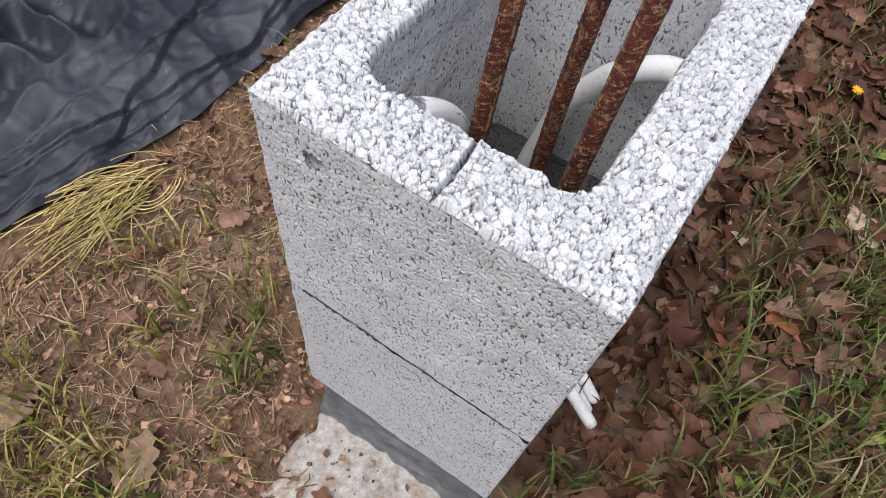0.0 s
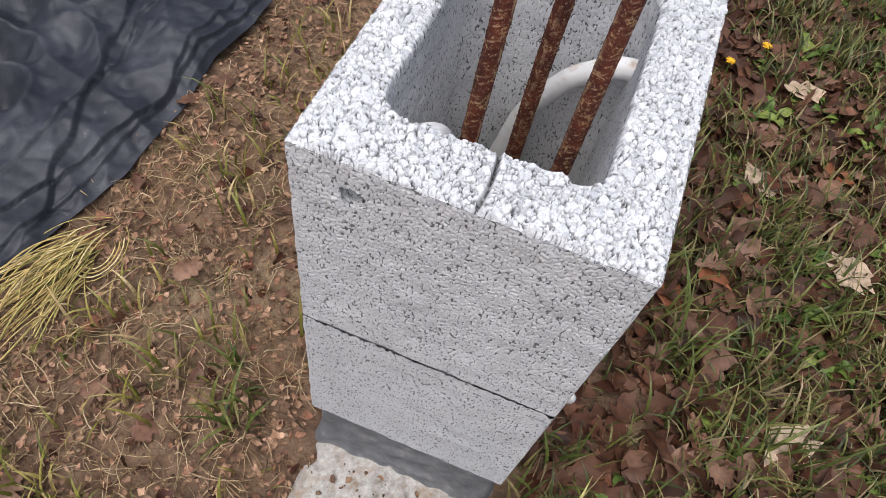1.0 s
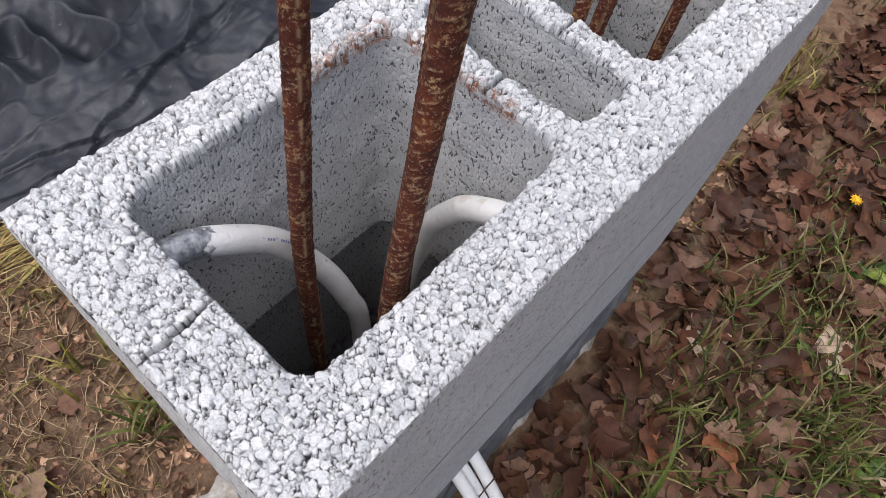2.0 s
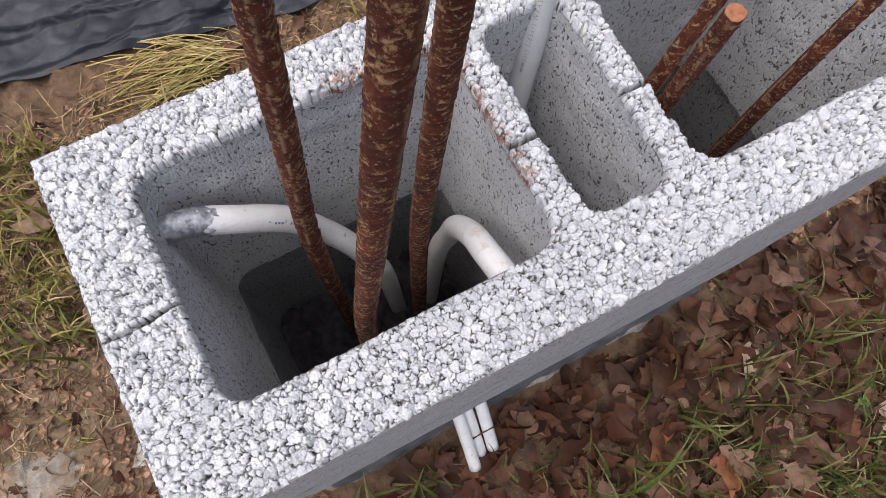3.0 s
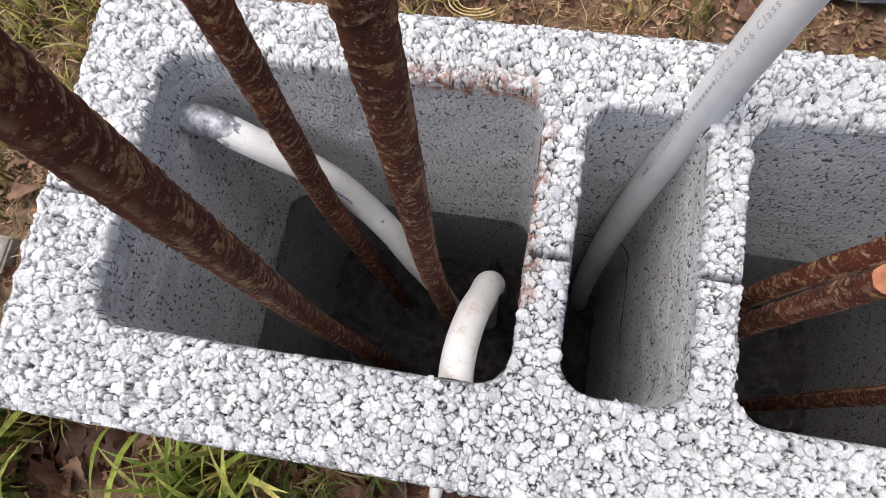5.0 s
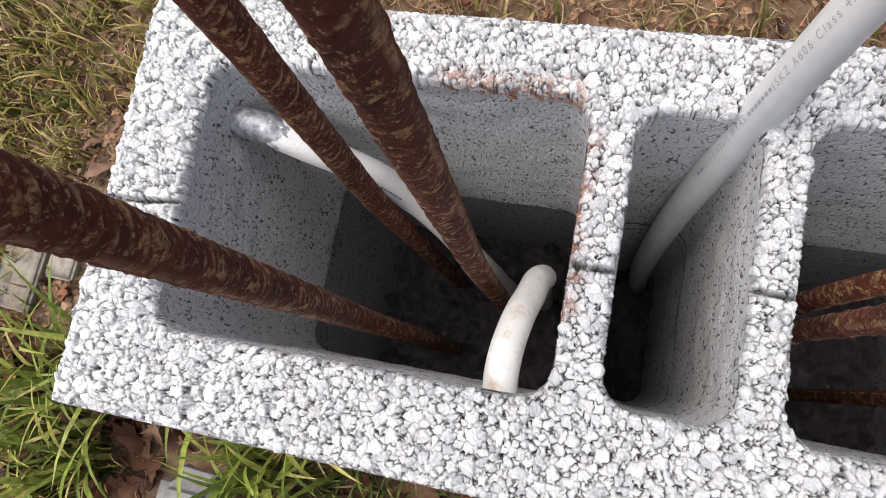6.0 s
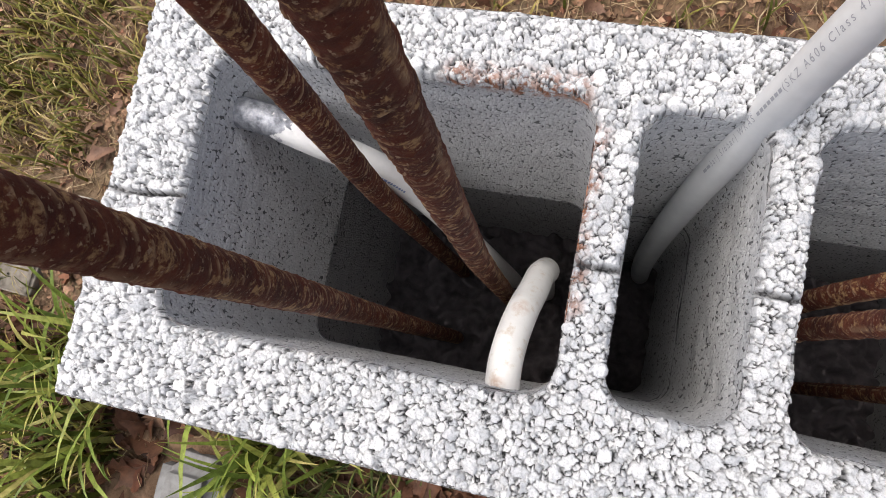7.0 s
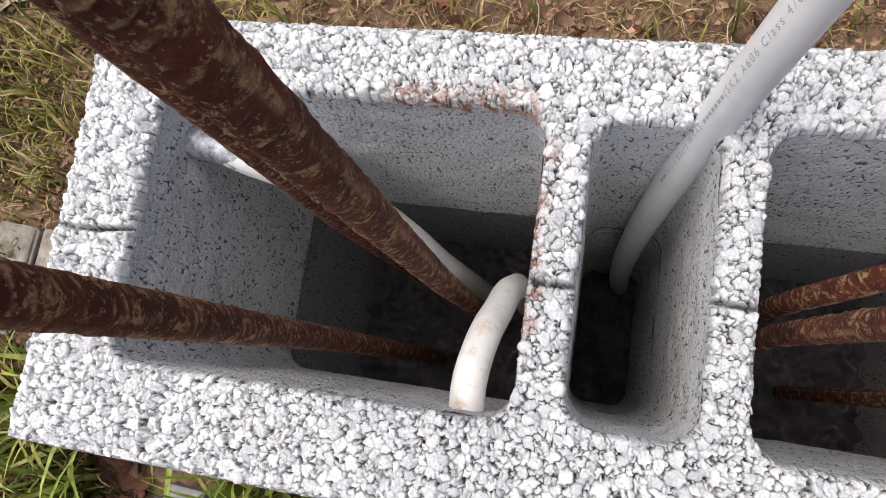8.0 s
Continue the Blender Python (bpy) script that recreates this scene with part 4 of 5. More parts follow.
def plastic_sheet():
    """A thin crumpled sheet on the soil: layers folded over along its edge and across it, sharp creases, soft swells behind."""
    nu, nv = 420, 330
    u, v = np.meshgrid(np.linspace(0, 1, nu) ** 1.3, np.linspace(0, 1, nv), indexing="ij")
    y = -0.42 + 1.06 * v
    edge = -0.448 + 0.050 * np.clip((y + 0.05) / 0.35, -1.2, 1) + 0.007 * np.sin(y * 10) + 0.003 * np.sin(y * 37) + 0.001 * np.sin(y * 91)
    x = edge - 1.25 * u
    d = edge - x
    wave = 0.005 * np.sin(y * 9 + 1) + 0.002 * np.sin(y * 31) + 0.0008 * np.sin(y * 97)

    def step(s, width):
        return np.clip(s / width, 0, 1) ** 0.6

    h = 0.010 + 0.026 * (1 - np.exp(-d / 0.16)) + 0.006 * sample(SWELL, x, y, 0.0035)
    # sharp creases where the sheet was crumpled, most of them away from the edge
    loose = 0.25 + 0.75 * np.clip((d - 0.10) / 0.12, 0, 1)
    h = h - loose * (0.020 * np.abs(sample(SWELL, x + 0.4 * y, y + 0.2, 0.0016)) + 0.0022 * np.abs(sample(SWELL, x, y + 0.5 * x, 0.0007)))
    # layers lying over one another along the edge
    for at_d, lean, rise in ((0.020, 0.05, 0.007), (0.046, -0.07, 0.009), (0.088, 0.12, 0.006)):
        q = d - at_d - wave * (1 + at_d * 6) - lean * (y - 0.15)
        h = h + rise * step(q, 0.0018) * np.clip(1.1 - q / 0.12, 0.25, 1)
    # a broad layer folded across the sheet
    q = -(x + 0.493) - 0.30 * (y - 0.283) + 0.004 * np.sin(y * 60)
    h = h + 0.010 * step(q, 0.002) * np.clip((y - 0.06) / 0.06, 0, 1)
    pick = np.random.default_rng(5)
    for k in range(26):
        fx, fy = -0.60 - 0.62 * pick.uniform() ** 1.2, pick.uniform(-0.4, 0.65)
        a = radians(80 - 70 * pick.uniform() * (1 if k % 3 else -0.6) + (40 if k % 5 == 0 else 0))
        width, height, reach = pick.uniform(0.014, 0.055), pick.uniform(0.006, 0.022), pick.uniform(0.07, 0.26)
        s = -(x - fx) * math.sin(a) + (y - fy) * math.cos(a)
        t = (x - fx) * math.cos(a) + (y - fy) * math.sin(a)
        s = s + 0.3 * width * np.sin(t * 13 + k) + 0.3 * t * t
        side = 0.25 if k % 2 else 0.6
        ridge = np.clip(np.where(s > 0, 1 - s / (width * side), 1 + s / width), 0, 1)
        h = h + height * ridge ** 1.1 * np.clip(1 - np.abs(t) / reach, 0, 1) ** 0.8
    h = h + 0.0010 * np.abs(sample(BUMPS, x, y, 0.005)) + 0.0004 * sample(CLODS, x, y, 0.008)
    h = np.where(d < 0.010, h * (0.35 + 0.65 * np.clip(d / 0.010, 0, 1)), h)
    top = np.stack([x, y, GROUND + h + 0.003], -1).reshape(-1, 3)
    return mesh_of("plastic_sheet", top, grid_faces(nu, nv)[:, ::-1], PLASTIC)


sheet = part("plastic_sheet", plastic_sheet())
tagged(sheet, "crumpled dusty black plastic sheet lying on the soil", "plastic sheet")
thick = sheet.modifiers.new("thickness", "SOLIDIFY")
thick.thickness, thick.offset = 0.0008, -1.0

# ---- leaves, grass, straw ----


def leaf_shape(rng, lobes, length, width, n=12):
    """A curled dry leaf with lobed edges; rows of places across the midrib."""
    t = np.linspace(0, 1, n)
    half = width * (np.sin(np.pi * np.clip(t, 0, 1) ** 0.8) ** 0.8) * (1 + 0.34 * np.sin(t * lobes * 2 * np.pi + rng.uniform(0, 6))) * rng.uniform(0.75, 1.1, n)
    half[0], half[-1] = width * 0.05, width * 0.06
    half2 = half * rng.uniform(0.7, 1.15, n)
    curl, cup, twist = rng.uniform(-0.9, 1.2), rng.uniform(-0.25, 1.0), rng.uniform(-0.7, 0.7)
    v = []
    for i in range(n):
        for s, hw in ((-1, half[i]), (-0.5, half[i]), (0, 0), (0.5, half2[i]), (1, half2[i])):
            x = (t[i] - 0.5) * length
            y = s * hw
            z = cup * y * y / width * 0.9 + curl * x * x / length * 0.8 + twist * x * y / length + rng.uniform(-0.02, 0.02) * width
            v.append((x, y, z))
    v = np.array(v)
    v[:, 2] -= np.percentile(v[:, 2], 15)
    q = grid_faces(n, 5)
    return v, np.concatenate([q[:, [0, 1, 2]], q[:, [0, 2, 3]]])


rng = np.random.default_rng(21)
LEAVES = [leaf_shape(rng, rng.integers(2, 5), 0.060 * rng.uniform(0.75, 1.25), 0.021 * rng.uniform(0.8, 1.2)) for _ in range(16)]
SCRAPS = [leaf_shape(rng, 2, 0.062, 0.022, 5) for _ in range(10)]
LEAF_MESHES = [mesh_of("fallen_leaf", v, f, LEAF) for v, f in LEAVES]


def free_ground(x, y, margin=0.0):
    """Outside the pier, the stone and the plastic sheet."""
    if X0 - 0.012 - margin < x < W + 0.012 + margin and -0.012 - margin < y < L + 0.012 + margin:
        return False
    if 0.305 - margin < x < 0.49 and -0.23 - margin < y < -0.135 + margin:
        return False
    return x > -0.405 - margin


def on_footing(x, y):
    return ((x - 0.09) / 0.10) ** 4 + ((y - 0.19) / 0.36) ** 4 < 0.7


def lay(x, y, rng, lift=0.0, tilt=0.35):
    z = float(ground_height(x, y)) + lift
    if on_footing(x, y):
        z = max(z, GROUND + 0.015 + lift)
    return Matrix.Translation((x, y, z)) @ Euler((rng.normal() * tilt, rng.normal() * tilt, rng.uniform(0, 6.28))).to_matrix().to_4x4()


def litter_density(x, y):
    """How much leaf litter lies at a place: thick beyond the long side, thin on the worn soil."""
    n = 0.5 + 0.5 * noise.noise(Vector((x * 4.5, y * 4.5, 2.0)))
    if x > W:
        k = 1.0 if y > 0.05 else 0.5
        return k * (1.0 if x < 0.42 else 0.35 + 0.6 * n)
    if y < -0.1:
        return 0.12 + 0.2 * n
    if x > -0.1 and y > 0.45:
        return 0.3
    return 0.14 + 0.2 * n


LEAF_LABELS = ("dry brown lobed oak leaf lying on the ground",)
placed = 0
# single leaves close to the pier
while placed < 300:
    x, y = rng.uniform(-0.4, 0.75), rng.uniform(-0.45, 0.95)
    if not free_ground(x, y, 0.015) or rng.uniform() > litter_density(x, y) * (0.5 if on_footing(x, y) else 1):
        continue
    ob = new("fallen_leaf", LEAF_MESHES[rng.integers(0, len(LEAF_MESHES))])
    ob.matrix_world = lay(x, y, rng, 0.004 + rng.uniform(0, 0.008)) @ Matrix.Scale(rng.uniform(0.6, 1.1) if x > W else rng.uniform(0.35, 0.7), 4)
    tagged(ob, LEAF_LABELS[0], "leaf", "fallen leaves")
    placed += 1


def litter():
    pieces = []
    count = 0
    while count < 6500:
        x, y = rng.uniform(-0.40, 1.15), rng.uniform(-0.9, 1.6)
        if not free_ground(x, y, 0.01) or on_footing(x, y) or rng.uniform() > litter_density(x, y):
            continue
        vs, fs = LEAVES[rng.integers(0, len(LEAVES))]
        s = rng.uniform(0.35, 1.0) * (1.0 if x > W else 0.5)
        m = np.array(lay(x, y, rng, rng.uniform(-0.001, 0.016) if x > W else 0.001, 0.5) @ Matrix.Scale(s, 4))
        pieces.append((vs @ m[:3, :3].T + m[:3, 3], fs))
        count += 1
    return mesh_of("leaf_litter", *join(pieces), UNDER)


for x, y, size, mat, text in ((0.516, 0.206, 1.35, PALE_LEAF, "large pale tan oak leaf lying on the grass"), (-0.122, -0.147, 1.1, MUDDY_LEAF, "muddy tan oak leaf lying on the soil"),
                              (-0.274, -0.182, 1.1, MUDDY_LEAF, "muddy tan oak leaf lying on the soil"), (-0.31, -0.27, 1.2, MUDDY_LEAF, "muddy tan oak leaf lying on the soil"),
                              (0.337, 0.360, 1.0, ORANGE_LEAF, "orange-brown oak leaf among the litter"), (0.382, 0.408, 1.0, ORANGE_LEAF, "orange-brown oak leaf among the litter"),
                              (0.430, 0.625, 1.1, PALE_LEAF, "pale tan oak leaf among the litter"), (0.475, 0.845, 1.2, PALE_LEAF, "pale tan oak leaf among the litter"),
                              (0.30, 0.52, 1.0, PALE_LEAF, "pale tan oak leaf among the litter"), (0.574, 0.499, 1.1, PALE_LEAF, "pale tan oak leaf among the litter"),
                              (0.55, 0.70, 1.0, ORANGE_LEAF, "orange-brown oak leaf among the litter"), (0.70, 0.80, 1.1, PALE_LEAF, "pale tan oak leaf among the litter"),
                              (-0.30, -0.62, 1.1, PALE_LEAF, "pale tan oak leaf on the grass"), (-0.055, 0.11, 0.8, LEAF, "reddish brown oak leaf on the soil"), (0.29, -0.38, 0.9, ORANGE_LEAF, "orange leaf in the grass")):
    v, f = LEAVES[rng.integers(0, len(LEAVES))]
    ob = new("fallen_leaf", mesh_of("fallen_leaf", v * (1, 1.25, 0.6), f, mat))
    ob.matrix_world = lay(x, y, rng, 0.014 if x > W else 0.005, 0.15) @ Matrix.Scale(size, 4)
    tagged(ob, text, "leaf", "fallen leaves")


def fragments():
    """Torn bits of leaf trodden into the soil."""
    pieces, count = [], 0
    while count < 8500:
        x, y = rng.uniform(-0.42, 0.2), rng.uniform(-0.7, 0.9)
        if not free_ground(x, y, 0.0) or (on_footing(x, y) and rng.uniform() > 0.1) or noise.noise(Vector((x * 9, y * 9, 8.0))) < -0.25 + rng.uniform(-0.3, 0.3):
            continue
        vs, fs = SCRAPS[rng.integers(0, len(SCRAPS))]
        m = np.array(lay(x, y, rng, 0.0015, 0.3) @ Matrix.Diagonal((rng.uniform(0.05, 0.24), rng.uniform(0.06, 0.26), 0.2, 1)))
        pieces.append((vs @ m[:3, :3].T + m[:3, 3], fs))
        count += 1
    return mesh_of("leaf_fragments", *join(pieces), BITS)


tagged(part("leaf_fragments", fragments()), "torn bits of dry leaf trodden into the soil", "leaf litter", kind="stuff")
tagged(part("leaf_litter", litter()), "brown crumbling leaf litter on the soil", "leaf litter", kind="stuff")


def blade(base, heading, length, width, bend, rng, seg=5, thin=False):
    """A narrow bent blade, as places and triangles."""
    d = np.array((math.cos(heading), math.sin(heading), 0))
    side = np.array((-d[1], d[0], 0))
    t = np.linspace(0, 1, seg + 1)
    ang = radians(88) - bend * t
    step = length / seg
    p = np.array(base, float)
    rows = []
    for i in range(seg + 1):
        w = width * (1 - t[i] ** 2) * 0.5 + 0.0001
        keel = np.array((0, 0, w * 0.35))
        rows += [p - side * w + keel, p + side * w - keel] if thin else [p - side * w + keel, p.copy(), p + side * w + keel]
        p = p + (d * math.cos(ang[i]) + np.array((0, 0, math.sin(ang[i])))) * step
        p[2] = max(p[2], GROUND - 0.002)
    q = grid_faces(seg + 1, 2 if thin else 3)
    return np.array(rows), np.concatenate([q[:, [0, 1, 2]], q[:, [0, 2, 3]]])


def tuft(x, y, n, length, rng, width=0.004, spread_r=0.02, bend=(0.4, 1.9), heading=None, thin=False):
    out = []
    for _ in range(n):
        a = rng.uniform(0, 6.28) if heading is None else heading + rng.normal() * 0.5
        bx, by = x + rng.normal() * spread_r, y + rng.normal() * spread_r
        if not free_ground(bx, by, 0.07 if y < -0.18 else 0.0) or (X0 - 0.012 < bx < W + 0.012 and -0.012 < by < L):
            continue
        out.append(blade((bx, by, float(ground_height(bx, by)) - 0.003), a, length * rng.uniform(0.5, 1.2), width * rng.uniform(0.6, 1.3), rng.uniform(*bend), rng, 4 if thin else 7, thin))
    return out


def grass_density(x, y):
    n = 0.5 + 0.5 * noise.noise(Vector((x * 3.2 + 7, y * 3.2, 5.0)))
    if x > W:
        far = min(1.0, max(0.0, (x - 0.27) / 0.2))
        return (0.05 + 0.95 * far) * (0.1 + 1.1 * n) if y > 0.05 else 0.9 * (0.3 + n)
    if -0.1 < x and -0.47 < y < -0.1:
        return 0.015
    if y < -0.15:
        return 0.35 + 0.8 * n
    return 0.08 * n


def lawn(total, x0, x1, y0, y1, mat):
    pieces, count = [], 0
    while count < total:
        x, y = rng.uniform(x0, x1), rng.uniform(y0, y1)
        if not free_ground(x, y, 0.015) or on_footing(x, y) or rng.uniform() > grass_density(x, y):
            continue
        pieces += tuft(x, y, int(rng.integers(4, 10)), rng.uniform(0.035, 0.085), rng, 0.0034, 0.016, (0.7, 2.3), None, True)
        count += 1
    return mesh_of("grass", *join(pieces), mat)


tagged(part("grass", lawn(2700, W, 1.15, -0.05, 1.6, GRASS)), "patchy short green grass between fallen leaves", "grass", kind="stuff")
tagged(part("grass", lawn(1900, -0.385, 0.9, -1.0, -0.05, PALE_GRASS)), "short yellowish green grass on trodden soil", "grass", kind="stuff")
tagged(part("grass", lawn(110, -0.37, W, -0.05, 1.2, PALE_GRASS)), "sparse short grass on bare soil", "grass", kind="stuff")

def of_pieces(name, piece, pieces, mat):
    """A thing whose pieces are parts of their own."""
    thing = new(name)
    thing.location = Vector(pieces[0][0].min(axis=0))
    for v, f in pieces:
        part(piece, mesh_of(piece, v - np.array(thing.location), f, mat), thing)
    return thing


# single tufts that stand out
TUFT = "green grass tuft with long arching blades growing from the soil"
for x, y, n, length, width, sr in ((-0.10, -0.005, 26, 0.085, 0.0048, 0.016), (-0.135, 0.045, 9, 0.06, 0.004, 0.008), (0.36, 0.29, 40, 0.12, 0.0042, 0.022), (0.26, -0.09, 34, 0.17, 0.0088, 0.03),
                                   (0.275, -0.20, 50, 0.20, 0.0092, 0.04), (0.34, -0.05, 30, 0.15, 0.0072, 0.035), (0.42, -0.06, 40, 0.17, 0.0080, 0.045), (0.30, 0.40, 14, 0.09, 0.0042, 0.02), (-0.09, -0.20, 14, 0.075, 0.0042, 0.02),
                                   (0.46, 0.18, 36, 0.11, 0.0042, 0.03), (0.55, 0.42, 30, 0.10, 0.004, 0.03), (0.33, 0.60, 16, 0.09, 0.004, 0.025), (0.25, -0.30, 50, 0.19, 0.0088, 0.04), (0.33, -0.30, 50, 0.19, 0.0090, 0.035), (0.26, -0.38, 45, 0.18, 0.0088, 0.04), (0.38, -0.37, 45, 0.18, 0.0088, 0.04), (0.235, -0.23, 22, 0.16, 0.0080, 0.02), (0.295, -0.105, 26, 0.17, 0.0085, 0.02), (0.245, 0.10, 9, 0.09, 0.0044, 0.01), (0.225, -0.03, 12, 0.10, 0.0050, 0.012)):
    tagged(of_pieces("grass_tuft", "blade", tuft(x, y, n, length, rng, width, sr), GREEN_BLADE if width > 0.006 else DEEP_BLADE), TUFT, "grass", "grass tufts")


def broad_leaf(base, heading, length, width, rise, rng):
    n = 9
    t = np.linspace(0, 1, n)
    half = width * np.sin(np.pi * t ** 0.75) ** 0.7 * (1 + 0.12 * np.sin(t * 22))
    d = np.array((math.cos(heading), math.sin(heading), 0))
    side = np.array((-d[1], d[0], 0))
    rows = []
    for i in range(n):
        p = np.array(base) + d * length * t[i] + np.array((0, 0, rise * math.sin(t[i] * 2.4) * length))
        for s in (-1, -0.5, 0, 0.5, 1):
            rows.append(p + side * s * half[i] + np.array((0, 0, 0.25 * abs(s) * half[i])))
    q = grid_faces(n, 5)
    return np.array(rows), np.concatenate([q[:, [0, 1, 2]], q[:, [0, 2, 3]]])


def weed(x, y, n, length, width, name="green broad-leaved weed growing flat among the leaves"):
    pieces = []
    for k in range(n):
        bx, by = x + rng.normal() * 0.012, y + rng.normal() * 0.012
        pieces.append(broad_leaf((bx, by, float(ground_height(bx, by)) + 0.004), rng.uniform(0, 6.28), length * rng.uniform(0.6, 1.2), width * rng.uniform(0.7, 1.2), rng.uniform(0.1, 0.5), rng))
    tagged(of_pieces("weed", "leaf", pieces, BROAD), name, "weed", "weeds in the grass")


for k in range(95):
    x, y = rng.uniform(0.34, 1.05), rng.uniform(0.0, 1.35)
    weed(x, y, int(rng.integers(5, 11)), rng.uniform(0.02, 0.04), rng.uniform(0.006, 0.011))


def dandelion(x, y):
    z = float(ground_height(x, y))
    top = z + 0.035
    head = part("dandelion", mesh_of("dandelion", *blade_ring(x, y, top, 34, 0.011), PETAL))
    tagged(head, "yellow dandelion flower open among the leaves", "flower")
    stem = smooth_path([(x + 0.004, y, z - 0.004), (x + 0.002, y, z + 0.018), (x, y, top)], 5)
    part("stem", tube_mesh("stem", stem, 0.0013, BROAD, 8, 0.0005), head)


def blade_ring(x, y, z, n, r):
    out = []
    for k in range(n):
        a = 2.39996 * k
        q = r * (0.55 + 0.45 * ((k * 7) % n) / n)
        out.append(broad_leaf((x, y, z), a, q, 0.0016, 0.35 * (1 - k / n), rng))
    return join(out)


dandelion(0.402, 0.922)
dandelion(0.345, 0.845)
dandelion(0.651, 0.440)


def straw_bundle():
    pieces = []
    for k in range(125):
        x, y = -0.366 + rng.normal() * 0.012, 0.050 + rng.normal() * 0.026
        a = radians(-103) + rng.normal() * 0.22
        n = 7
        t = np.linspace(0, 1, n)
        length = rng.uniform(0.05, 0.15)
        curve = rng.normal() * 0.5
        ang = a + curve * (t - 0.5)
        p = np.stack([x + np.cumsum(np.cos(ang)) * length / n + 0.00 * t, y + 0.055 + np.cumsum(np.sin(ang)) * length / n,
                      np.full(n, GROUND + 0.006 + abs(rng.normal()) * 0.008) + 0.010 * np.sin(t * 3.1)], -1)
        pieces.append(stalk(p, rng.uniform(0.0005, 0.0012)))
    for k in range(5):
        a0 = rng.uniform(0.2, 1.6)
        th = np.linspace(a0, a0 - 2.4, 9)
        r = rng.uniform(0.016, 0.034)
        p = np.stack([-0.352 + r * np.cos(th), 0.105 + r * 1.4 * np.sin(th), GROUND + 0.016 + 0.006 * np.sin(th)], -1)
        pieces.append(stalk(p, rng.uniform(0.0006, 0.0010)))
    return of_pieces("straw_bundle", "straw", pieces, STRAW)


def stalk(p, r, seg=5):
    tan, A, B = frames_along(p)
    th = np.linspace(0, 2 * math.pi, seg, endpoint=False)
    rows = [p[i] + r * (np.cos(th)[:, None] * A[i] + np.sin(th)[:, None] * B[i]) for i in range(len(p))]
    v = np.array(rows).transpose(1, 0, 2).reshape(-1, 3)
    q = grid_faces(seg, len(p), True)
    return v, np.concatenate([q[:, [0, 1, 2]], q[:, [0, 2, 3]]])


tagged(straw_bundle(), "loose bundle of yellow straw beside the plastic sheet", "straw")


def loose_stalks():
    pieces, count = [], 0
    while count < 5200:
        x, y = rng.uniform(-0.42, 0.7), rng.uniform(-0.7, 1.0)
        if not free_ground(x, y, 0.01) or (x > W and rng.uniform() > 0.3) or (on_footing(x, y) and rng.uniform() > 0.15):
            continue
        a, length, n = rng.uniform(0, 6.28), 0.008 + 0.075 * rng.uniform() ** 2, 5
        ang = a + rng.normal() * 0.8 * np.linspace(-0.5, 0.5, n)
        px, py = x + np.cumsum(np.cos(ang)) * length / n, y + np.cumsum(np.sin(ang)) * length / n
        pz = np.array([float(ground_height(q, w)) for q, w in zip(px, py)]) + 0.0025 + abs(rng.normal()) * 0.003
        pieces.append(stalk(np.stack([px, py, pz], -1), rng.uniform(0.0003, 0.0009), 4))
        count += 1
    return mesh_of("dry_stalks", *join(pieces), DRY)


tagged(part("dry_stalks", loose_stalks()), "scattered dry grass stalks and rootlets on the soil", "dry stalks", kind="stuff")


def fibres():
    """Long pale rootlets and matted golden fibres: clumps by the sheet's edge and at the pier's foot, single ones between."""
    pieces = []
    spots = [(-0.40, 0.17, 0.03, 90, 0.05), (-0.345, 0.24, 0.035, 80, 0.05), (-0.29, 0.33, 0.04, 80, 0.06), (-0.05, 0.06, 0.03, 60, 0.08), (-0.04, 0.17, 0.03, 50, 0.07),
             (-0.06, 0.30, 0.05, 60, 0.07), (-0.32, -0.12, 0.03, 90, 0.035), (-0.37, -0.05, 0.03, 70, 0.05), (-0.20, 0.06, 0.11, 420, 0.045), (-0.22, -0.18, 0.13, 700, 0.04), (-0.20, 0.25, 0.12, 420, 0.05), (-0.1, -0.35, 0.2, 600, 0.045), (0.1, -0.6, 0.25, 500, 0.045), (-0.3, 0.6, 0.2, 200, 0.05)]
    for x0, y0, spread_r, count, reach in spots:
        for k in range(count // 2):
            x, y = x0 + rng.normal() * spread_r, y0 + rng.normal() * spread_r
            if not free_ground(x, y, 0.01) or on_footing(x, y) or x < -0.41:
                continue
            n, length = 8, reach * (0.3 + 1.5 * rng.uniform() ** 2)
            ang = rng.uniform(0, 6.28) + rng.normal() * 1.6 * np.linspace(-0.5, 0.5, n) + 0.16 * rng.standard_normal(n)
            px, py = x + np.cumsum(np.cos(ang)) * length / n, y + np.cumsum(np.sin(ang)) * length / n
            if px.max() > X0 - 0.006 and py.max() > -0.006:
                continue
            pz = np.array([float(ground_height(q, w)) for q, w in zip(px, py)]) + 0.003 + 0.006 * rng.uniform() * np.sin(np.linspace(0, 3.14, n))
            pieces.append(stalk(np.stack([px, py, pz], -1), rng.uniform(0.0003, 0.0007), 4))
    return mesh_of("dry_fibres", *join(pieces), FIBRE)


tagged(part("dry_fibres", fibres()), "matted pale golden rootlets and dry grass fibres on the soil", "dry fibres", kind="stuff")

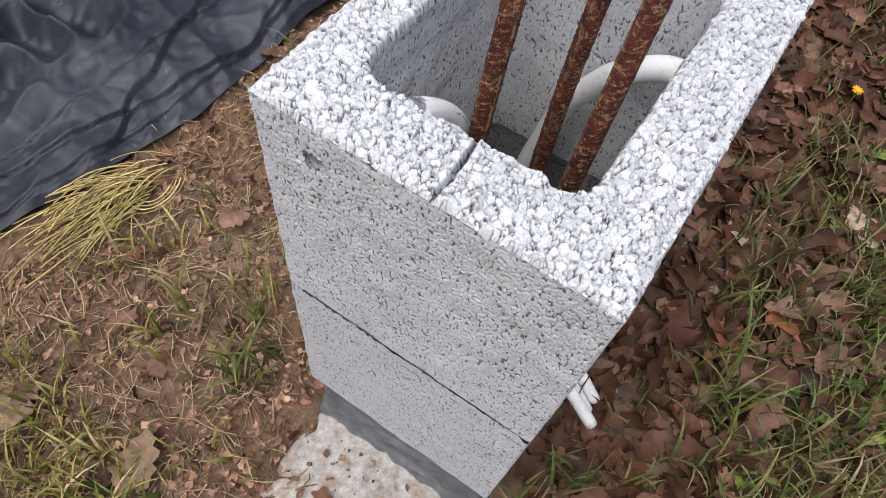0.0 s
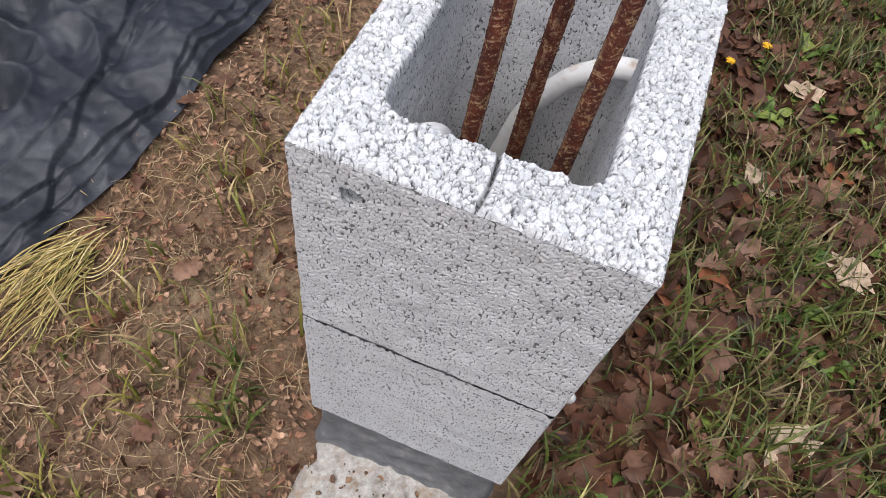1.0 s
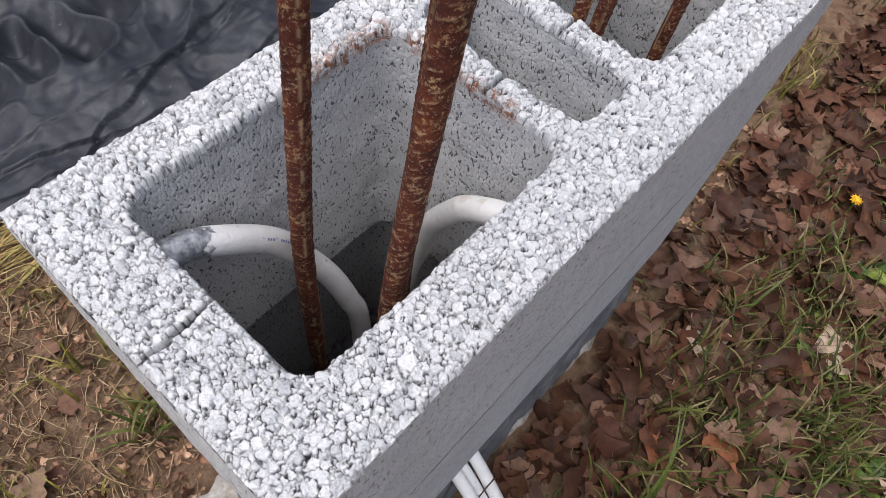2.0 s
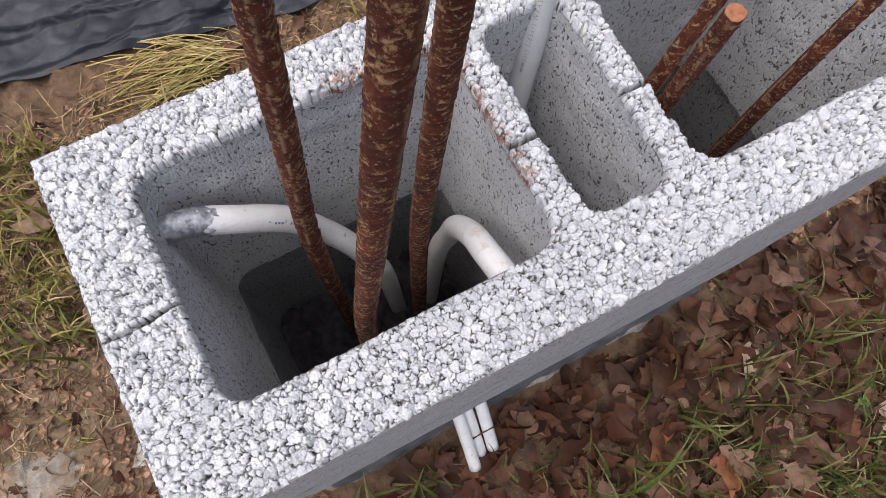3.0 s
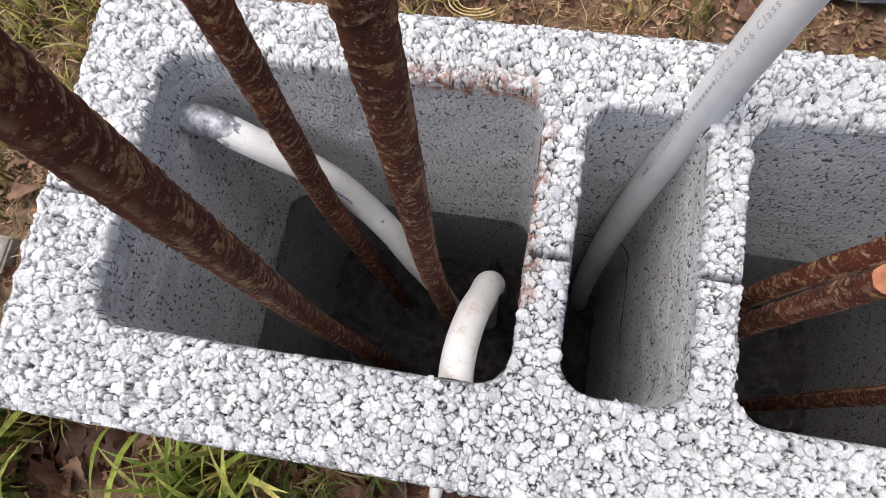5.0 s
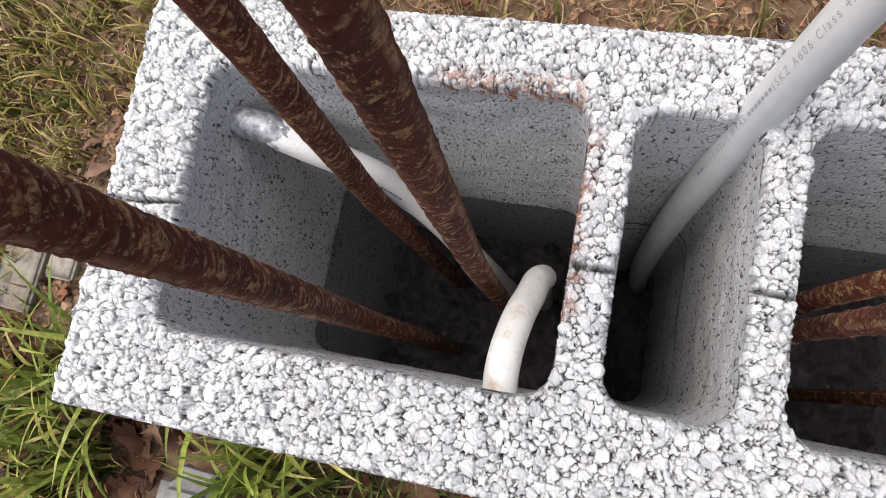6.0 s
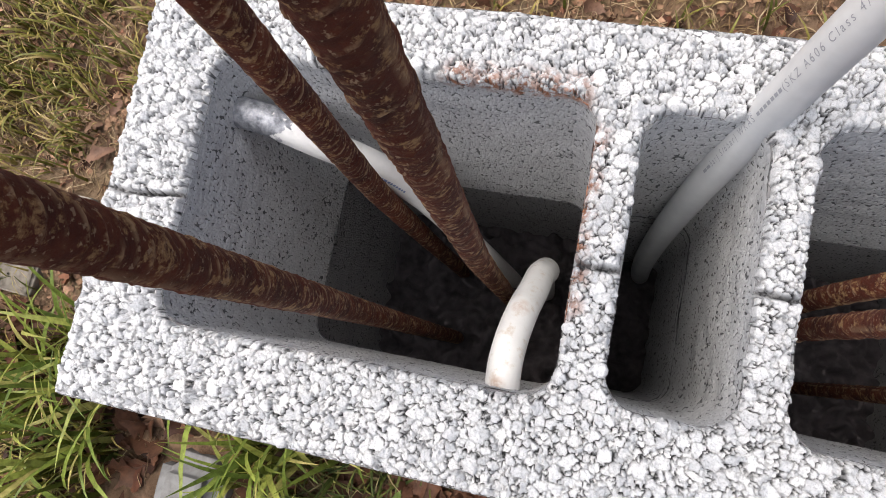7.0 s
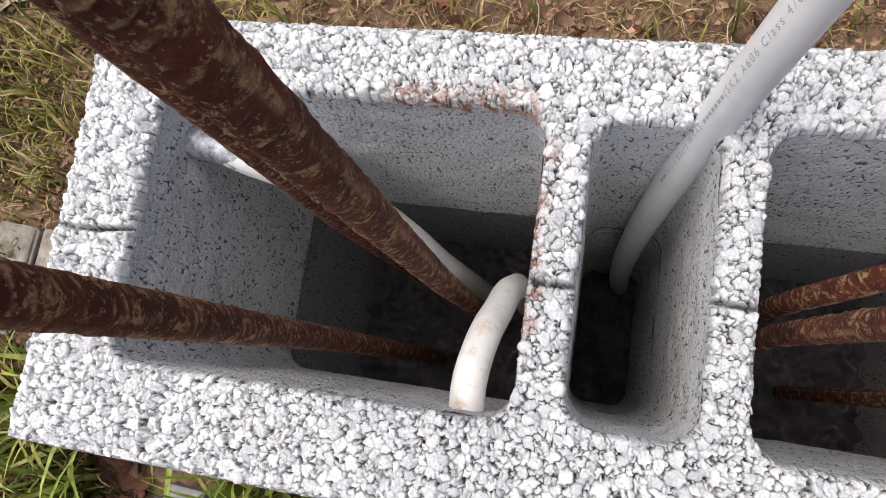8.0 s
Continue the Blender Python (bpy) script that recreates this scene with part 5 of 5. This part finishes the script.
p = smooth_path([(-0.172, -0.010, GROUND + 0.008), (-0.189, 0.017, GROUND + 0.010), (-0.207, 0.042, GROUND + 0.008)], 5)
tagged(part("twig", mesh_of("twig", *stalk(p, 0.0022, 8), DRY)), "straight pale dry twig lying on the soil", "twig")
p = smooth_path([(-0.265, -0.185, GROUND + 0.006), (-0.250, -0.170, GROUND + 0.010), (-0.238, -0.150, GROUND + 0.007)], 5)
tagged(part("twig", mesh_of("twig", *stalk(p, 0.004, 8), LITTER)), "thick dark twig lying on the soil", "twig")


def crumbs():
    shapes = grain_shapes(6, rng, 1)
    pts, size = [], []
    while len(pts) < 5200:
        x, y = rng.uniform(-0.42, 0.6), rng.uniform(-0.8, 0.9)
        if not free_ground(x, y, 0.0):
            continue
        s = 0.0012 + 0.0022 * rng.uniform() ** 3
        z = GROUND + 0.0155 if on_footing(x, y) else float(ground_height(x, y))
        pts.append((x, y, z + s * 0.2))
        size.append((s, s, s * 0.7))
    return mesh_of("soil_crumbs", *scatter(shapes, np.array(pts), np.array(size), rng), CRUMB)


tagged(part("soil_crumbs", crumbs()), "small soil crumbs and grit on the ground", "soil", kind="stuff")


def chunk(name, place, size, turn, mat, rough=0.06, cuts=5, worn=0.12):
    """A worn block with knocked edges."""
    bm = bmesh.new()
    bmesh.ops.create_cube(bm, size=1.0)
    bmesh.ops.scale(bm, vec=size, verts=bm.verts)
    bmesh.ops.bevel(bm, geom=bm.edges[:], offset=min(size) * worn, segments=3, affect="EDGES")
    bmesh.ops.subdivide_edges(bm, edges=bm.edges[:], cuts=cuts, use_grid_fill=True)
    for v in bm.verts:
        v.co += v.normal * min(size) * rough * noise.noise(v.co * 30)
    me = bpy.data.meshes.new(name)
    bm.to_mesh(me)
    bm.free()
    for f in me.polygons:
        f.use_smooth = True
    me.materials.append(mat)
    ob = new(name, me)
    ob.matrix_world = Matrix.Translation(place) @ Euler(turn).to_matrix().to_4x4()
    return ob


tagged(chunk("stone", (0.400, -0.182, GROUND + 0.012), (0.17, 0.088, 0.06), (0.03, 0.04, -0.04), STONE, 0.02, 4, 0.36), "smooth grey stone block half hidden in the grass", "stone")
tagged(chunk("board_offcut", (0.108, -0.490, GROUND + 0.010), (0.14, 0.062, 0.026), (0, 0.02, -0.06), TIMBER, 0.02), "pale weathered board offcut lying on the soil", "board", "board offcuts")
tagged(chunk("board_offcut", (0.085, -0.433, GROUND + 0.008), (0.09, 0.042, 0.022), (0.02, 0, -0.04), TIMBER, 0.02), "short pale weathered board offcut on the soil", "board", "board offcuts")
